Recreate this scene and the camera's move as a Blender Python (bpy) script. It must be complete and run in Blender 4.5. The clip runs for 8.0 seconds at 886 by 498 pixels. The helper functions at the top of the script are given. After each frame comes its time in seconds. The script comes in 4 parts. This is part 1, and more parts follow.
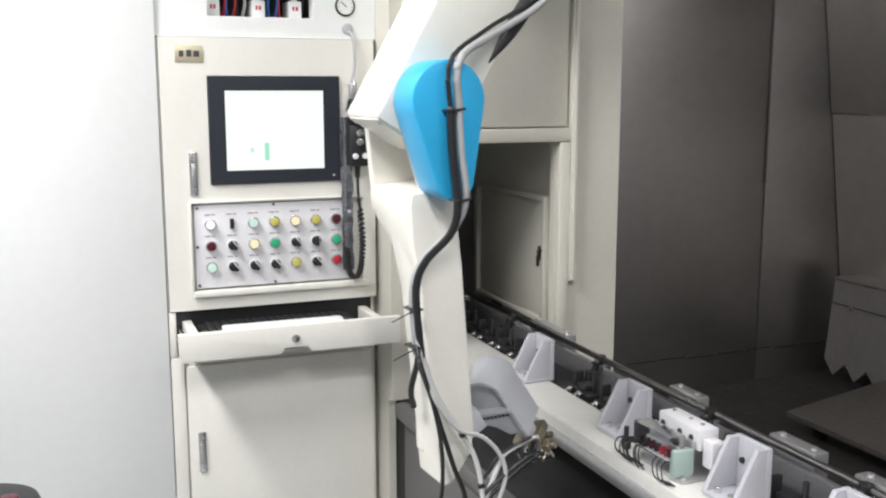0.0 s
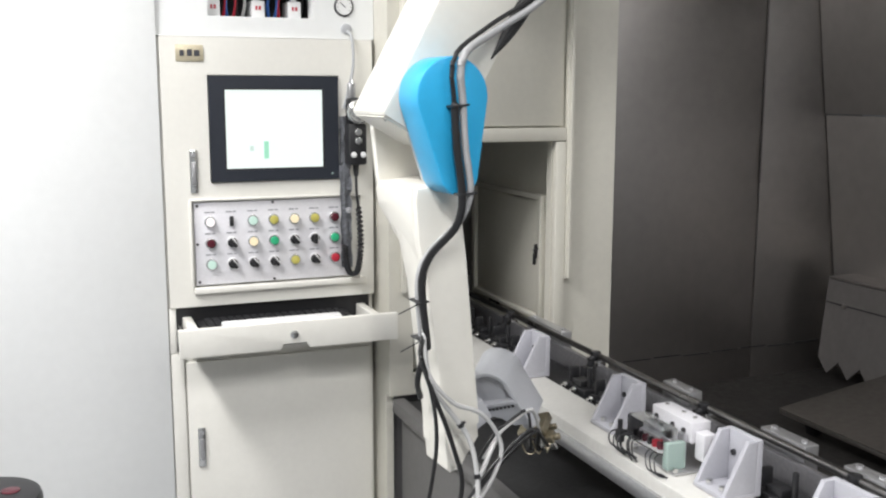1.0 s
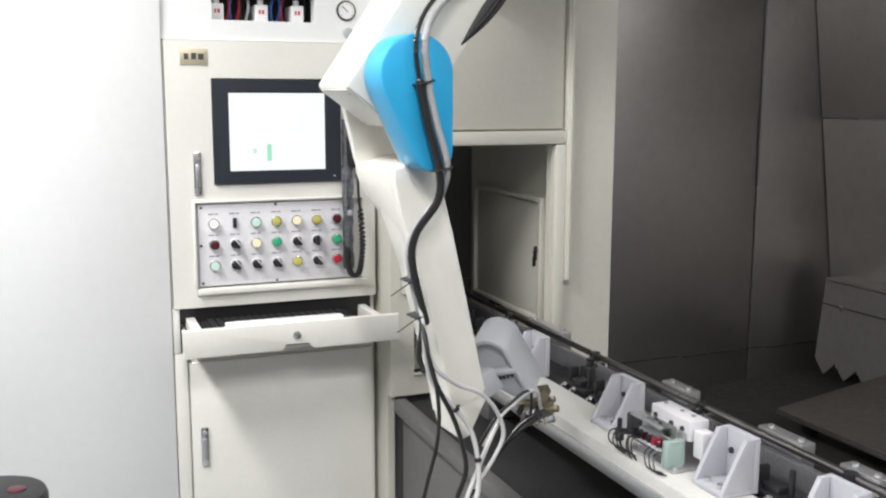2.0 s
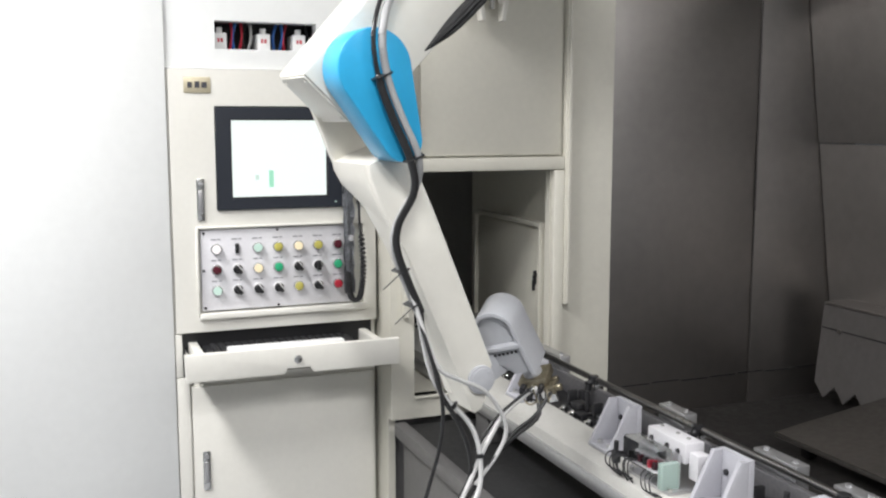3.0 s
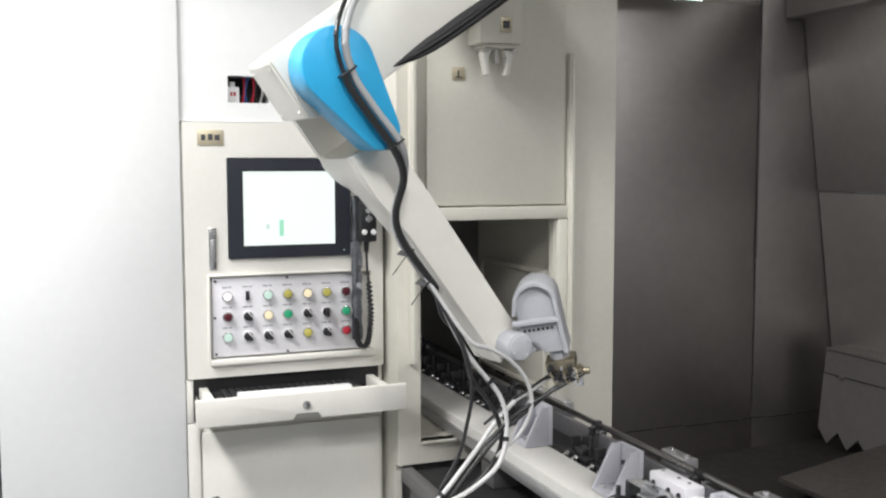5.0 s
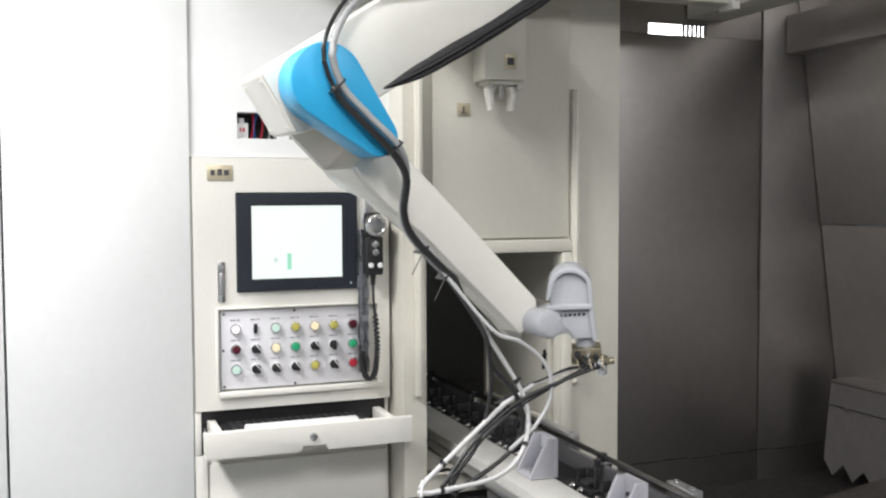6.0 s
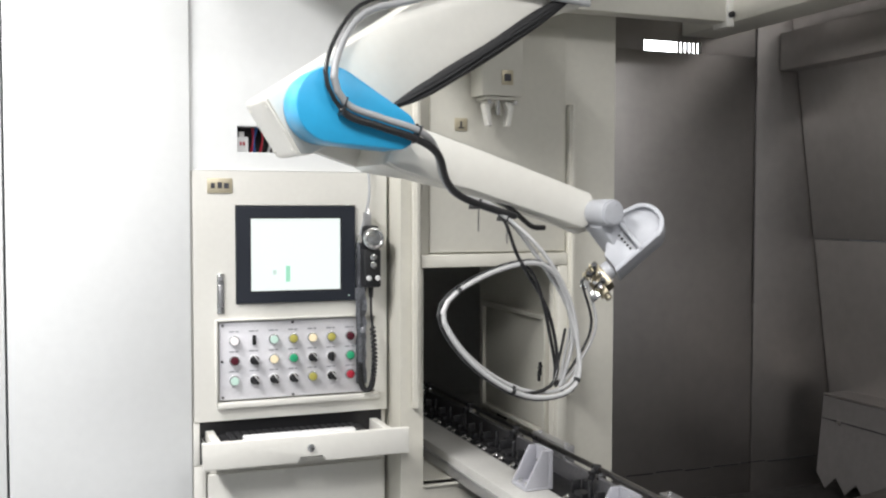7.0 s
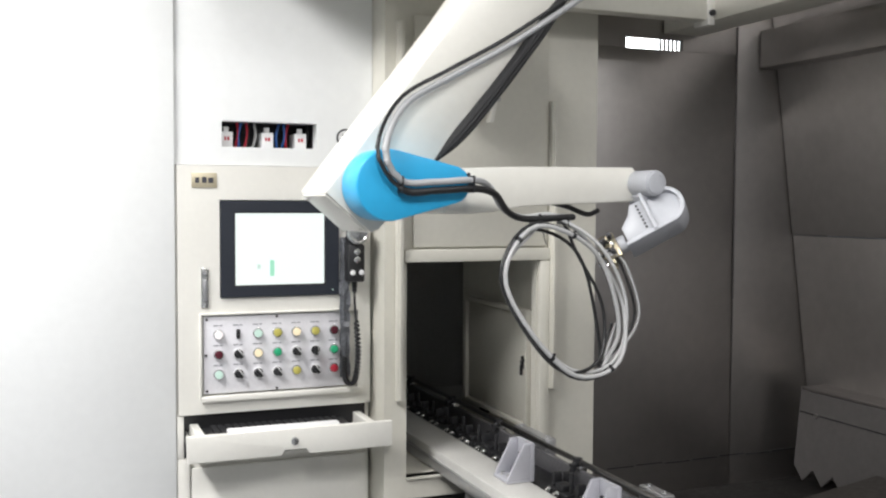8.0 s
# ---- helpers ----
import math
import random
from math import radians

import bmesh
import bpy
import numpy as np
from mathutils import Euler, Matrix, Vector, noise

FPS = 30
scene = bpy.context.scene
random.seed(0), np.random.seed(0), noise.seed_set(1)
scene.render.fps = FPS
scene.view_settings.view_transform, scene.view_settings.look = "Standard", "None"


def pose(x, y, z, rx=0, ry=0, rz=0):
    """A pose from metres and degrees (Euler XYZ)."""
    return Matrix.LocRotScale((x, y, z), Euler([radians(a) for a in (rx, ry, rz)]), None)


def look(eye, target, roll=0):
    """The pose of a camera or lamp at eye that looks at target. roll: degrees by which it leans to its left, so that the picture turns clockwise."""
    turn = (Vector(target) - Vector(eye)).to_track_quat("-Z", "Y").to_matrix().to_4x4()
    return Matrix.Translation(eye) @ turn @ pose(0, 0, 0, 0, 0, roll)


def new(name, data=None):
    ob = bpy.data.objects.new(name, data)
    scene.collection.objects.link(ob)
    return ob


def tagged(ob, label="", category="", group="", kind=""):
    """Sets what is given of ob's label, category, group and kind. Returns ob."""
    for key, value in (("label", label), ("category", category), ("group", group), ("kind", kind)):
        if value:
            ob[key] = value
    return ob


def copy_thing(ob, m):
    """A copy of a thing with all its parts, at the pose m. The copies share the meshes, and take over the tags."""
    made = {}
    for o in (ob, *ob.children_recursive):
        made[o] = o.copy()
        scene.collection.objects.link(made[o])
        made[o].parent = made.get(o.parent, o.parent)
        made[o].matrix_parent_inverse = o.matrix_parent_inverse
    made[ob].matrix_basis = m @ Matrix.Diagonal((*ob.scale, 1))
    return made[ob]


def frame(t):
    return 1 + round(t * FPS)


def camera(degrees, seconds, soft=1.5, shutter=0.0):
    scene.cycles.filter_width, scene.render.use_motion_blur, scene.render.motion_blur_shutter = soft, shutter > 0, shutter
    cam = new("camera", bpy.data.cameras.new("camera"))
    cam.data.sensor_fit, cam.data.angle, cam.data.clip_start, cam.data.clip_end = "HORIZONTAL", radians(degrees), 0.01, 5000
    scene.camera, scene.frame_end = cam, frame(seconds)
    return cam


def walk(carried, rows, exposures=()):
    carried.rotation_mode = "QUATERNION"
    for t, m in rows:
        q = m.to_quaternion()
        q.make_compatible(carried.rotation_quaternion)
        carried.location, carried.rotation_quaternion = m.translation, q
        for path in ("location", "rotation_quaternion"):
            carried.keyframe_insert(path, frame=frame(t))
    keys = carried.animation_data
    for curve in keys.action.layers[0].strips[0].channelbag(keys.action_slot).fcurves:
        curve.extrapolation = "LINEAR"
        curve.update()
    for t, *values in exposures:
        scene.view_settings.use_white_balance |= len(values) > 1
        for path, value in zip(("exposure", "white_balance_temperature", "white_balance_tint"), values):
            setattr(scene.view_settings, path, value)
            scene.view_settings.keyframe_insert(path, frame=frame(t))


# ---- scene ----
cam = camera(48.8, 8.0, soft=2.2, shutter=0.5)
PATH = [
    (0, (-0.249, -2.469, 1.471), (0.479, -0.634, 1.148), -0.0),
    (0.5, (-0.243, -2.49, 1.463), (0.478, -0.651, 1.146), -0.0),
    (1, (-0.257, -2.499, 1.462), (0.474, -0.664, 1.145), 0.1),
    (2.5, (-0.276, -2.536, 1.462), (0.46, -0.701, 1.166), 0.1),
    (3, (-0.272, -2.553, 1.466), (0.456, -0.709, 1.206), 0.0),
    (3.5, (-0.27, -2.571, 1.475), (0.45, -0.72, 1.234), -0.0),
    (4, (-0.275, -2.585, 1.48), (0.444, -0.732, 1.257), 0.0),
    (4.5, (-0.282, -2.596, 1.479), (0.438, -0.741, 1.279), -0.0),
    (6, (-0.298, -2.637, 1.489), (0.409, -0.769, 1.383), -0.2),
    (6.5, (-0.303, -2.653, 1.492), (0.404, -0.784, 1.403), -0.1),
    (7, (-0.31, -2.665, 1.5), (0.404, -0.798, 1.414), 0.1),
    (7.5, (-0.321, -2.679, 1.503), (0.408, -0.818, 1.414), 0.2),
    (8, (-0.319, -2.685, 1.502), (0.427, -0.832, 1.405), 0.3),
]
walk(cam, [(t, look(eye, target, roll)) for t, eye, target, roll in PATH])

# ---- light ----
world = bpy.data.worlds.new("hall_light")
scene.world = world
world.use_nodes = True
world.node_tree.nodes["Background"].inputs[0].default_value = (1.0, 0.98, 0.97, 1)
world.node_tree.nodes["Background"].inputs[1].default_value = 0.22
scene.view_settings.exposure = 0.0


def ceiling_lamp_light(x, y, z, sx, sy, watts):
    d = bpy.data.lights.new("tube_light", "AREA")
    d.shape, d.size, d.size_y, d.energy, d.color = "RECTANGLE", sx, sy, watts, (1.0, 0.985, 0.98)
    ob = new("tube_light", d)
    ob.location = (x, y, z)
    return ob


ceiling_lamp_light(-1.2, -1.1, 3.05, 0.35, 1.4, 107)
ceiling_lamp_light(-0.415, -3.4, 3.05, 0.16, 1.4, 79)
ceiling_lamp_light(1.1, -3.0, 3.05, 1.4, 0.3, 28)


# ---- materials ----
def material(name, colour, rough=0.5, metal=0.0, grain=0.0, scale=8.0, bump=0.0, bump_scale=180.0, stretch=(1, 1, 1), stain=0.0, coat=0.0):
    """Principled surface: large blotches (stain), fine grain and relief, both in object space at real size."""
    m = bpy.data.materials.new(name)
    m.use_nodes = True
    nt = m.node_tree
    b = nt.nodes["Principled BSDF"]
    b.inputs["Base Color"].default_value = (*colour, 1)
    b.inputs["Roughness"].default_value = rough
    b.inputs["Metallic"].default_value = metal
    b.inputs["Coat Weight"].default_value = coat
    co = nt.nodes.new("ShaderNodeTexCoord")
    mp = nt.nodes.new("ShaderNodeMapping")
    mp.inputs["Scale"].default_value = stretch
    nt.links.new(co.outputs["Object"], mp.inputs[0])
    col = None
    if grain or stain:
        mixes = []
        for amount, sc, det in ((stain, scale * 0.35, 3), (grain, scale * 9, 6)):
            if not amount:
                continue
            n = nt.nodes.new("ShaderNodeTexNoise")
            n.inputs["Scale"].default_value, n.inputs["Detail"].default_value = sc, det
            nt.links.new(mp.outputs[0], n.inputs["Vector"])
            r = nt.nodes.new("ShaderNodeMapRange")
            r.inputs[1].default_value, r.inputs[2].default_value = 0.3, 0.7
            r.inputs[3].default_value, r.inputs[4].default_value = 1 - amount, 1 + amount * 0.4
            nt.links.new(n.outputs["Fac"], r.inputs[0])
            mixes.append(r.outputs[0])
        val = mixes[0]
        if len(mixes) > 1:
            mu = nt.nodes.new("ShaderNodeMath")
            mu.operation = "MULTIPLY"
            nt.links.new(mixes[0], mu.inputs[0])
            nt.links.new(mixes[1], mu.inputs[1])
            val = mu.outputs[0]
        mx = nt.nodes.new("ShaderNodeVectorMath")
        mx.operation = "SCALE"
        mx.inputs[0].default_value = colour
        nt.links.new(val, mx.inputs["Scale"])
        nt.links.new(mx.outputs[0], b.inputs["Base Color"])
        rr = nt.nodes.new("ShaderNodeMapRange")
        rr.inputs[1].default_value, rr.inputs[2].default_value = 0.6, 1.2
        rr.inputs[3].default_value, rr.inputs[4].default_value = min(1, rough + 0.12), max(0.05, rough - 0.06)
        nt.links.new(val, rr.inputs[0])
        nt.links.new(rr.outputs[0], b.inputs["Roughness"])
    if bump:
        n = nt.nodes.new("ShaderNodeTexNoise")
        n.inputs["Scale"].default_value, n.inputs["Detail"].default_value = bump_scale, 4
        nt.links.new(mp.outputs[0], n.inputs["Vector"])
        bu = nt.nodes.new("ShaderNodeBump")
        bu.inputs["Strength"].default_value, bu.inputs["Distance"].default_value = bump, 0.002
        nt.links.new(n.outputs["Fac"], bu.inputs["Height"])
        nt.links.new(bu.outputs[0], b.inputs["Normal"])
    return m


def glow(name, colour, strength):
    m = bpy.data.materials.new(name)
    m.use_nodes = True
    b = m.node_tree.nodes["Principled BSDF"]
    b.inputs["Base Color"].default_value = (*[0.12 * c for c in colour], 1)
    b.inputs["Roughness"].default_value = 0.3
    b.inputs["Emission Color"].default_value = (*colour, 1)
    b.inputs["Emission Strength"].default_value = strength
    return m


CREAM = material("cream_cabinet_paint", (0.79, 0.775, 0.72), 0.38, grain=0.02, stain=0.05, bump=0.10, bump_scale=420)
WHITE_WALL = material("white_sheet_panel", (0.78, 0.79, 0.785), 0.42, grain=0.02, stain=0.05, scale=4, bump=0.06, bump_scale=300)
MACHINE = material("machine_cream_paint", (0.68, 0.66, 0.585), 0.42, grain=0.03, stain=0.07, scale=6, bump=0.10, bump_scale=350)
ROBOT = material("robot_white_enamel", (0.84, 0.82, 0.75), 0.30, grain=0.02, stain=0.05, scale=7, bump=0.05, bump_scale=260, coat=0.25)
BLUE = material("blue_plastic_cover", (0.028, 0.40, 0.72), 0.33, grain=0.03, stain=0.06, bump=0.08, bump_scale=500)
GREY_CAST = material("grey_cast_enamel", (0.50, 0.51, 0.54), 0.36, grain=0.03, stain=0.08, scale=14, bump=0.12, bump_scale=320)
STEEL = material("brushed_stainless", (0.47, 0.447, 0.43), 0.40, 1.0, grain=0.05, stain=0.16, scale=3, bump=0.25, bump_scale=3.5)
# the same steel, rougher, with the light on the side sheets in its colour
STEEL_SIDE_LIT = material("matt_stainless_lit", (0.60, 0.575, 0.555), 0.52, 1.0, grain=0.05, stain=0.14, scale=3, bump=0.25, bump_scale=3.5)
SHEET = material("pale_galvanised_sheet", (0.27, 0.255, 0.25), 0.5, 0.8, grain=0.06, stain=0.15, scale=5)
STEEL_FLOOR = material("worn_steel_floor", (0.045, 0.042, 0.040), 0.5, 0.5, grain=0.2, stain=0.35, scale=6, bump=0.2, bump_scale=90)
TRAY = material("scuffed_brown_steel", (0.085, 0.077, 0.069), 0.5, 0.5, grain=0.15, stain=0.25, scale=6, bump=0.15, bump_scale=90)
ALU = material("machined_aluminium", (0.62, 0.62, 0.63), 0.34, 0.85, grain=0.08, stain=0.1, scale=14, bump=0.06)
DULL_ALU = material("dull_grey_aluminium", (0.34, 0.335, 0.35), 0.42, 0.8, grain=0.12, stain=0.2, scale=12, bump=0.06)
CHROME = material("bright_metal", (0.75, 0.75, 0.74), 0.18, 1.0, grain=0.05, scale=30)
DARK_STEEL = material("dark_oiled_steel", (0.05, 0.05, 0.054), 0.42, 0.6, grain=0.2, stain=0.2, scale=20)
RAIL = material("ground_steel_rail", (0.30, 0.29, 0.29), 0.28, 1.0, grain=0.1, stain=0.2, scale=12)
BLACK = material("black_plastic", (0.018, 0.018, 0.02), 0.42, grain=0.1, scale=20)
RUBBER = material("black_rubber_mat", (0.016, 0.016, 0.017), 0.62, grain=0.15, stain=0.2, bump=0.3, bump_scale=220)
BRASS = material("tarnished_brass", (0.40, 0.355, 0.26), 0.34, 0.9, grain=0.3, stain=0.3, scale=40, bump=0.2)
BRACKET = material("lilac_grey_bracket_paint", (0.468, 0.468, 0.507), 0.40, grain=0.04, stain=0.06, scale=18, bump=0.08)
BEAM_TOP = material("cream_conveyor_paint", (0.60, 0.59, 0.56), 0.45, grain=0.05, stain=0.12, scale=10, bump=0.12)
BASE_GREY = material("grey_base_panel", (0.125, 0.122, 0.122), 0.45, grain=0.05, stain=0.1)
PANEL = material("anodised_panel_plate", (0.77, 0.76, 0.79), 0.40, 0.1, grain=0.05, stain=0.04, scale=20)
BEZEL = material("dark_blue_black_bezel", (0.022, 0.026, 0.036), 0.35, grain=0.05, scale=20)
PRINT = material("grey_print", (0.30, 0.30, 0.33), 0.6)
INK = material("dark_print", (0.05, 0.05, 0.06), 0.6)
WHITE_HOSE = material("white_air_hose", (0.54, 0.54, 0.535), 0.34, grain=0.05, scale=20, coat=0.2)
BLACK_HOSE = material("black_cable_sheath", (0.015, 0.015, 0.016), 0.38, grain=0.1, scale=30, coat=0.2)
PALE_HOSE = material("pale_grey_air_hose", (0.40, 0.405, 0.41), 0.34, grain=0.06, scale=20, coat=0.2)
GREY_HOSE = material("grey_spiral_hose", (0.46, 0.47, 0.49), 0.32, grain=0.08, scale=25)
MESH_SLEEVE = material("black_braided_sleeve", (0.012, 0.012, 0.013), 0.5, grain=0.3, scale=60, bump=0.6, bump_scale=500)
PLATE_GOLD = material("dull_gold_nameplate", (0.56, 0.50, 0.36), 0.4, 0.4, grain=0.1, scale=30)
# greyer than the machine cream: part of the tunnel's shade sits in this colour
INTERIOR = material("dim_interior_shade_tone", (0.42, 0.42, 0.40), 0.55, grain=0.05, stain=0.1)
FLOOR = material("grey_epoxy_floor", (0.26, 0.27, 0.28), 0.35, grain=0.08, stain=0.15, scale=3)
HALL = material("hall_paint", (0.66, 0.68, 0.70), 0.7, grain=0.03, stain=0.06, scale=2)
RED = material("red_plastic", (0.50, 0.025, 0.05), 0.35)
MAROON = material("dark_red_lens", (0.09, 0.012, 0.022), 0.25)
GREEN = material("green_plastic", (0.03, 0.42, 0.20), 0.35)
YELLOW = material("yellow_plastic", (0.55, 0.50, 0.12), 0.35)
BLUE_TUBE = material("blue_air_tube", (0.04, 0.14, 0.45), 0.35)
WHITE_PLASTIC = material("white_plastic", (0.80, 0.80, 0.80), 0.4, grain=0.02)
LAMP_WHITE = glow("lit_white_lens", (1.0, 0.95, 0.95), 1.0)
LAMP_WARM = glow("lit_warm_lens", (1.0, 0.86, 0.58), 0.9)
LAMP_GREEN = glow("lit_pale_green_lens", (0.75, 1.0, 0.88), 0.7)
SCREEN = glow("lit_screen", (0.90, 0.97, 0.94), 0.98)
SCREEN_GREEN = glow("lit_screen_green_mark", (0.40, 0.85, 0.62), 0.85)
SCREEN_GREY = glow("lit_screen_grey_mark", (0.66, 0.80, 0.74), 0.9)
TUBE_GLOW = glow("lit_tube", (0.94, 0.98, 1.0), 9.0)
CLEAR = material("clear_film", (0.9, 0.92, 0.95), 0.12)
CLEAR.node_tree.nodes["Principled BSDF"].inputs["Transmission Weight"].default_value = 1.0
CLEAR.node_tree.nodes["Principled BSDF"].inputs["IOR"].default_value = 1.15


GREEN_CLEAR = material("pale_green_acrylic", (0.70, 0.86, 0.80), 0.15)
GREEN_CLEAR.node_tree.nodes["Principled BSDF"].inputs["Transmission Weight"].default_value = 0.6
GREEN_CLEAR.node_tree.nodes["Principled BSDF"].inputs["IOR"].default_value = 1.3


# ---- mesh helpers ----
def box(x0, x1, y0, y1, z0, z1, b=0.003, seg=2):
    bm = bmesh.new()
    bmesh.ops.create_cube(bm, size=1)
    for v in bm.verts:
        v.co = (x0 + (v.co.x + 0.5) * (x1 - x0), y0 + (v.co.y + 0.5) * (y1 - y0), z0 + (v.co.z + 0.5) * (z1 - z0))
    if b:
        b = min(b, 0.45 * min(abs(x1 - x0), abs(y1 - y0), abs(z1 - z0)))
        bmesh.ops.bevel(bm, geom=bm.edges[:], offset=b, segments=seg, affect="EDGES", profile=0.5)
    return bm


def prism(outline, y0, y1, b=0.004, seg=2):
    """An outline in the x-z plane given depth along y."""
    bm = bmesh.new()
    front = [bm.verts.new((x, y0, z)) for x, z in outline]
    back = [bm.verts.new((x, y1, z)) for x, z in outline]
    n = len(outline)
    bm.faces.new(front)
    bm.faces.new(back[::-1])
    for i in range(n):
        bm.faces.new((front[(i + 1) % n], front[i], back[i], back[(i + 1) % n]))
    bmesh.ops.recalc_face_normals(bm, faces=bm.faces[:])
    if b:
        rim = [e for e in bm.edges if abs(e.verts[0].co.y - e.verts[1].co.y) < 1e-6]
        bmesh.ops.bevel(bm, geom=rim, offset=b, segments=seg, affect="EDGES", profile=0.5)
    return bm


def rod(p, q, r, r2=None, n=20, b=0.0):
    """A round bar from p to q."""
    p, q = Vector(p), Vector(q)
    d = q - p
    bm = bmesh.new()
    bmesh.ops.create_cone(bm, cap_ends=True, segments=n, radius1=r, radius2=r if r2 is None else r2, depth=d.length)
    if b:
        rim = [e for e in bm.edges if abs(e.verts[0].co.z - e.verts[1].co.z) < 1e-6]
        bmesh.ops.bevel(bm, geom=rim, offset=b, segments=2, affect="EDGES", profile=0.5)
    m = Matrix.Translation((p + q) / 2) @ d.to_track_quat("Z", "Y").to_matrix().to_4x4()
    bmesh.ops.transform(bm, matrix=m, verts=bm.verts[:])
    return bm


def ring(c, r, wide, axis="Y", n=28, m=10):
    bm = bmesh.new()
    loops = []
    for i in range(n):
        a = 2 * math.pi * i / n
        row = []
        for j in range(m):
            t = 2 * math.pi * j / m
            k = r + wide * math.cos(t)
            row.append(bm.verts.new((c[0] + k * math.cos(a), c[1] + wide * math.sin(t), c[2] + k * math.sin(a))))
        loops.append(row)
    for i in range(n):
        for j in range(m):
            bm.faces.new((loops[i][j], loops[i][(j + 1) % m], loops[(i + 1) % n][(j + 1) % m], loops[(i + 1) % n][j]))
    bmesh.ops.recalc_face_normals(bm, faces=bm.faces[:])
    return bm


def smooth_line(pts, per=8):
    """Catmull-Rom through pts."""
    pts = [Vector(p) for p in pts]
    pts = [2 * pts[0] - pts[1]] + pts + [2 * pts[-1] - pts[-2]]
    out = []
    for i in range(1, len(pts) - 2):
        a, b, c, d = pts[i - 1:i + 3]
        for k in range(per):
            t = k / per
            out.append(0.5 * (2 * b + (c - a) * t + (2 * a - 5 * b + 4 * c - d) * t * t + (3 * b - a - 3 * c + d) * t ** 3))
    out.append(pts[-2])
    return out


def tube(pts, r, n=10, per=8, taper=None):
    """A hose along a smooth line through pts."""
    line = smooth_line(pts, per)
    bm = bmesh.new()
    rows = []
    up = Vector((0, 1, 0.01))
    for i, p in enumerate(line):
        d = (line[min(i + 1, len(line) - 1)] - line[max(i - 1, 0)]).normalized()
        s = d.cross(up).normalized()
        w = s.cross(d)
        k = r if taper is None else r * taper(i / (len(line) - 1))
        rows.append([bm.verts.new(p + k * (math.cos(a) * s + math.sin(a) * w)) for a in (2 * math.pi * j / n for j in range(n))])
    for a, b in zip(rows, rows[1:]):
        for j in range(n):
            bm.faces.new((a[j], a[(j + 1) % n], b[(j + 1) % n], b[j]))
    bm.faces.new(rows[0])
    bm.faces.new(rows[-1])
    bmesh.ops.recalc_face_normals(bm, faces=bm.faces[:])
    return bm


def joined(*bms):
    out = bmesh.new()
    for bm in bms:
        me = bpy.data.meshes.new("piece")
        bm.to_mesh(me)
        bm.free()
        out.from_mesh(me)
        bpy.data.meshes.remove(me)
    return out


def moved(bm, m):
    bmesh.ops.transform(bm, matrix=m, verts=bm.verts[:])
    return bm


def mesh_of(name, bm, mat):
    me = bpy.data.meshes.new(name)
    # broad faces among narrow ones stay flat, so only rounded edges are shaded round
    area = {f: f.calc_area() for f in bm.faces}
    for f in bm.faces:
        whole = narrow = 0.0
        for e in f.edges:
            d = e.calc_length()
            whole += d
            if all(area[g] < 0.35 * area[f] for g in e.link_faces if g is not f):
                narrow += d
        f.smooth = narrow < 0.75 * whole
    bm.to_mesh(me)
    bm.free()
    me.materials.append(mat)
    me.set_sharp_from_angle(angle=radians(29))
    return me


def part(name, bm, mat, parent=None, label=""):
    ob = new(name, mesh_of(name, bm, mat))
    if parent:
        ob.parent = parent
    return tagged(ob, label)


def empty(name, m=None, parent=None):
    ob = new(name)
    if m is not None:
        ob.matrix_basis = m
    if parent:
        ob.parent = parent
    return ob


def structure(name, bm, mat, label):
    return tagged(part(name, bm, mat), label, name.split("_")[0], kind="structure")


# ---- structure: hall ----
structure("floor", box(-6, 6, -7, 4, -0.1, 0, 0), FLOOR, "grey epoxy factory floor, slightly glossy")
structure("ceiling", box(-6, 6, -7, 4, 3.2, 3.3, 0), HALL, "plain pale factory ceiling")
structure("wall_south", box(-6, 6, -7.1, -7, 0, 3.2, 0), HALL, "plain pale hall wall")
structure("wall_west", box(-6.1, -6, -7, 4, 0, 3.2, 0), HALL, "plain pale hall wall")
structure("wall_east", box(6, 6.1, -7, 4, 0, 3.2, 0), HALL, "plain pale hall wall")
structure("wall_back", box(-6, 6, 4, 4.1, 0, 3.2, 0), HALL, "plain pale hall wall")


def ceiling_tube(x, y, turn):
    ob = empty("ceiling_light", pose(x, y, 3.2, 0, 0, turn))
    part("housing", box(-0.75, 0.75, -0.16, 0.16, -0.07, 0, 0.01), WHITE_PLASTIC, ob)
    for k in (-0.07, 0.07):
        part("tube", rod((-0.7, k, -0.09), (0.7, k, -0.09), 0.016), TUBE_GLOW, ob, "lit white fluorescent tube")
    return tagged(ob, "twin fluorescent tube light under the ceiling", "ceiling light", "ceiling lights")


ceiling_tube(-1.2, -1.1, 90)
ceiling_tube(-0.415, -3.4, 90)
ceiling_tube(1.1, -3.0, 0)

strip = empty("strip_light", pose(2.16, 1.0, 2.23, 0, 0, -35))
part("housing", box(-0.60, 0.60, -0.05, 0.05, 0.07, 0.11, 0.005), WHITE_PLASTIC, strip)
part("diffuser", box(-0.58, 0.58, -0.04, 0.04, -0.06, 0.068, 0.01), TUBE_GLOW, strip, "lit white diffuser")
for x in (-0.4, 0.4):
    part("hanger", rod((x, 0, 0.11), (x, 0, 0.969), 0.004, n=8), CHROME, strip)
tagged(strip, "hanging white strip light in the hall behind the bay", "strip light")

# white sheet wall beside and above the cabinet
for i, (x0, x1) in enumerate(((-1.7, -0.466), (-0.460, -0.010))):
    structure("wall_panel_%d" % (i + 1), box(x0, x1, 0.0, 0.05, 0.0, 2.9, 0.002), WHITE_WALL, "glossy white sheet-metal wall panel")
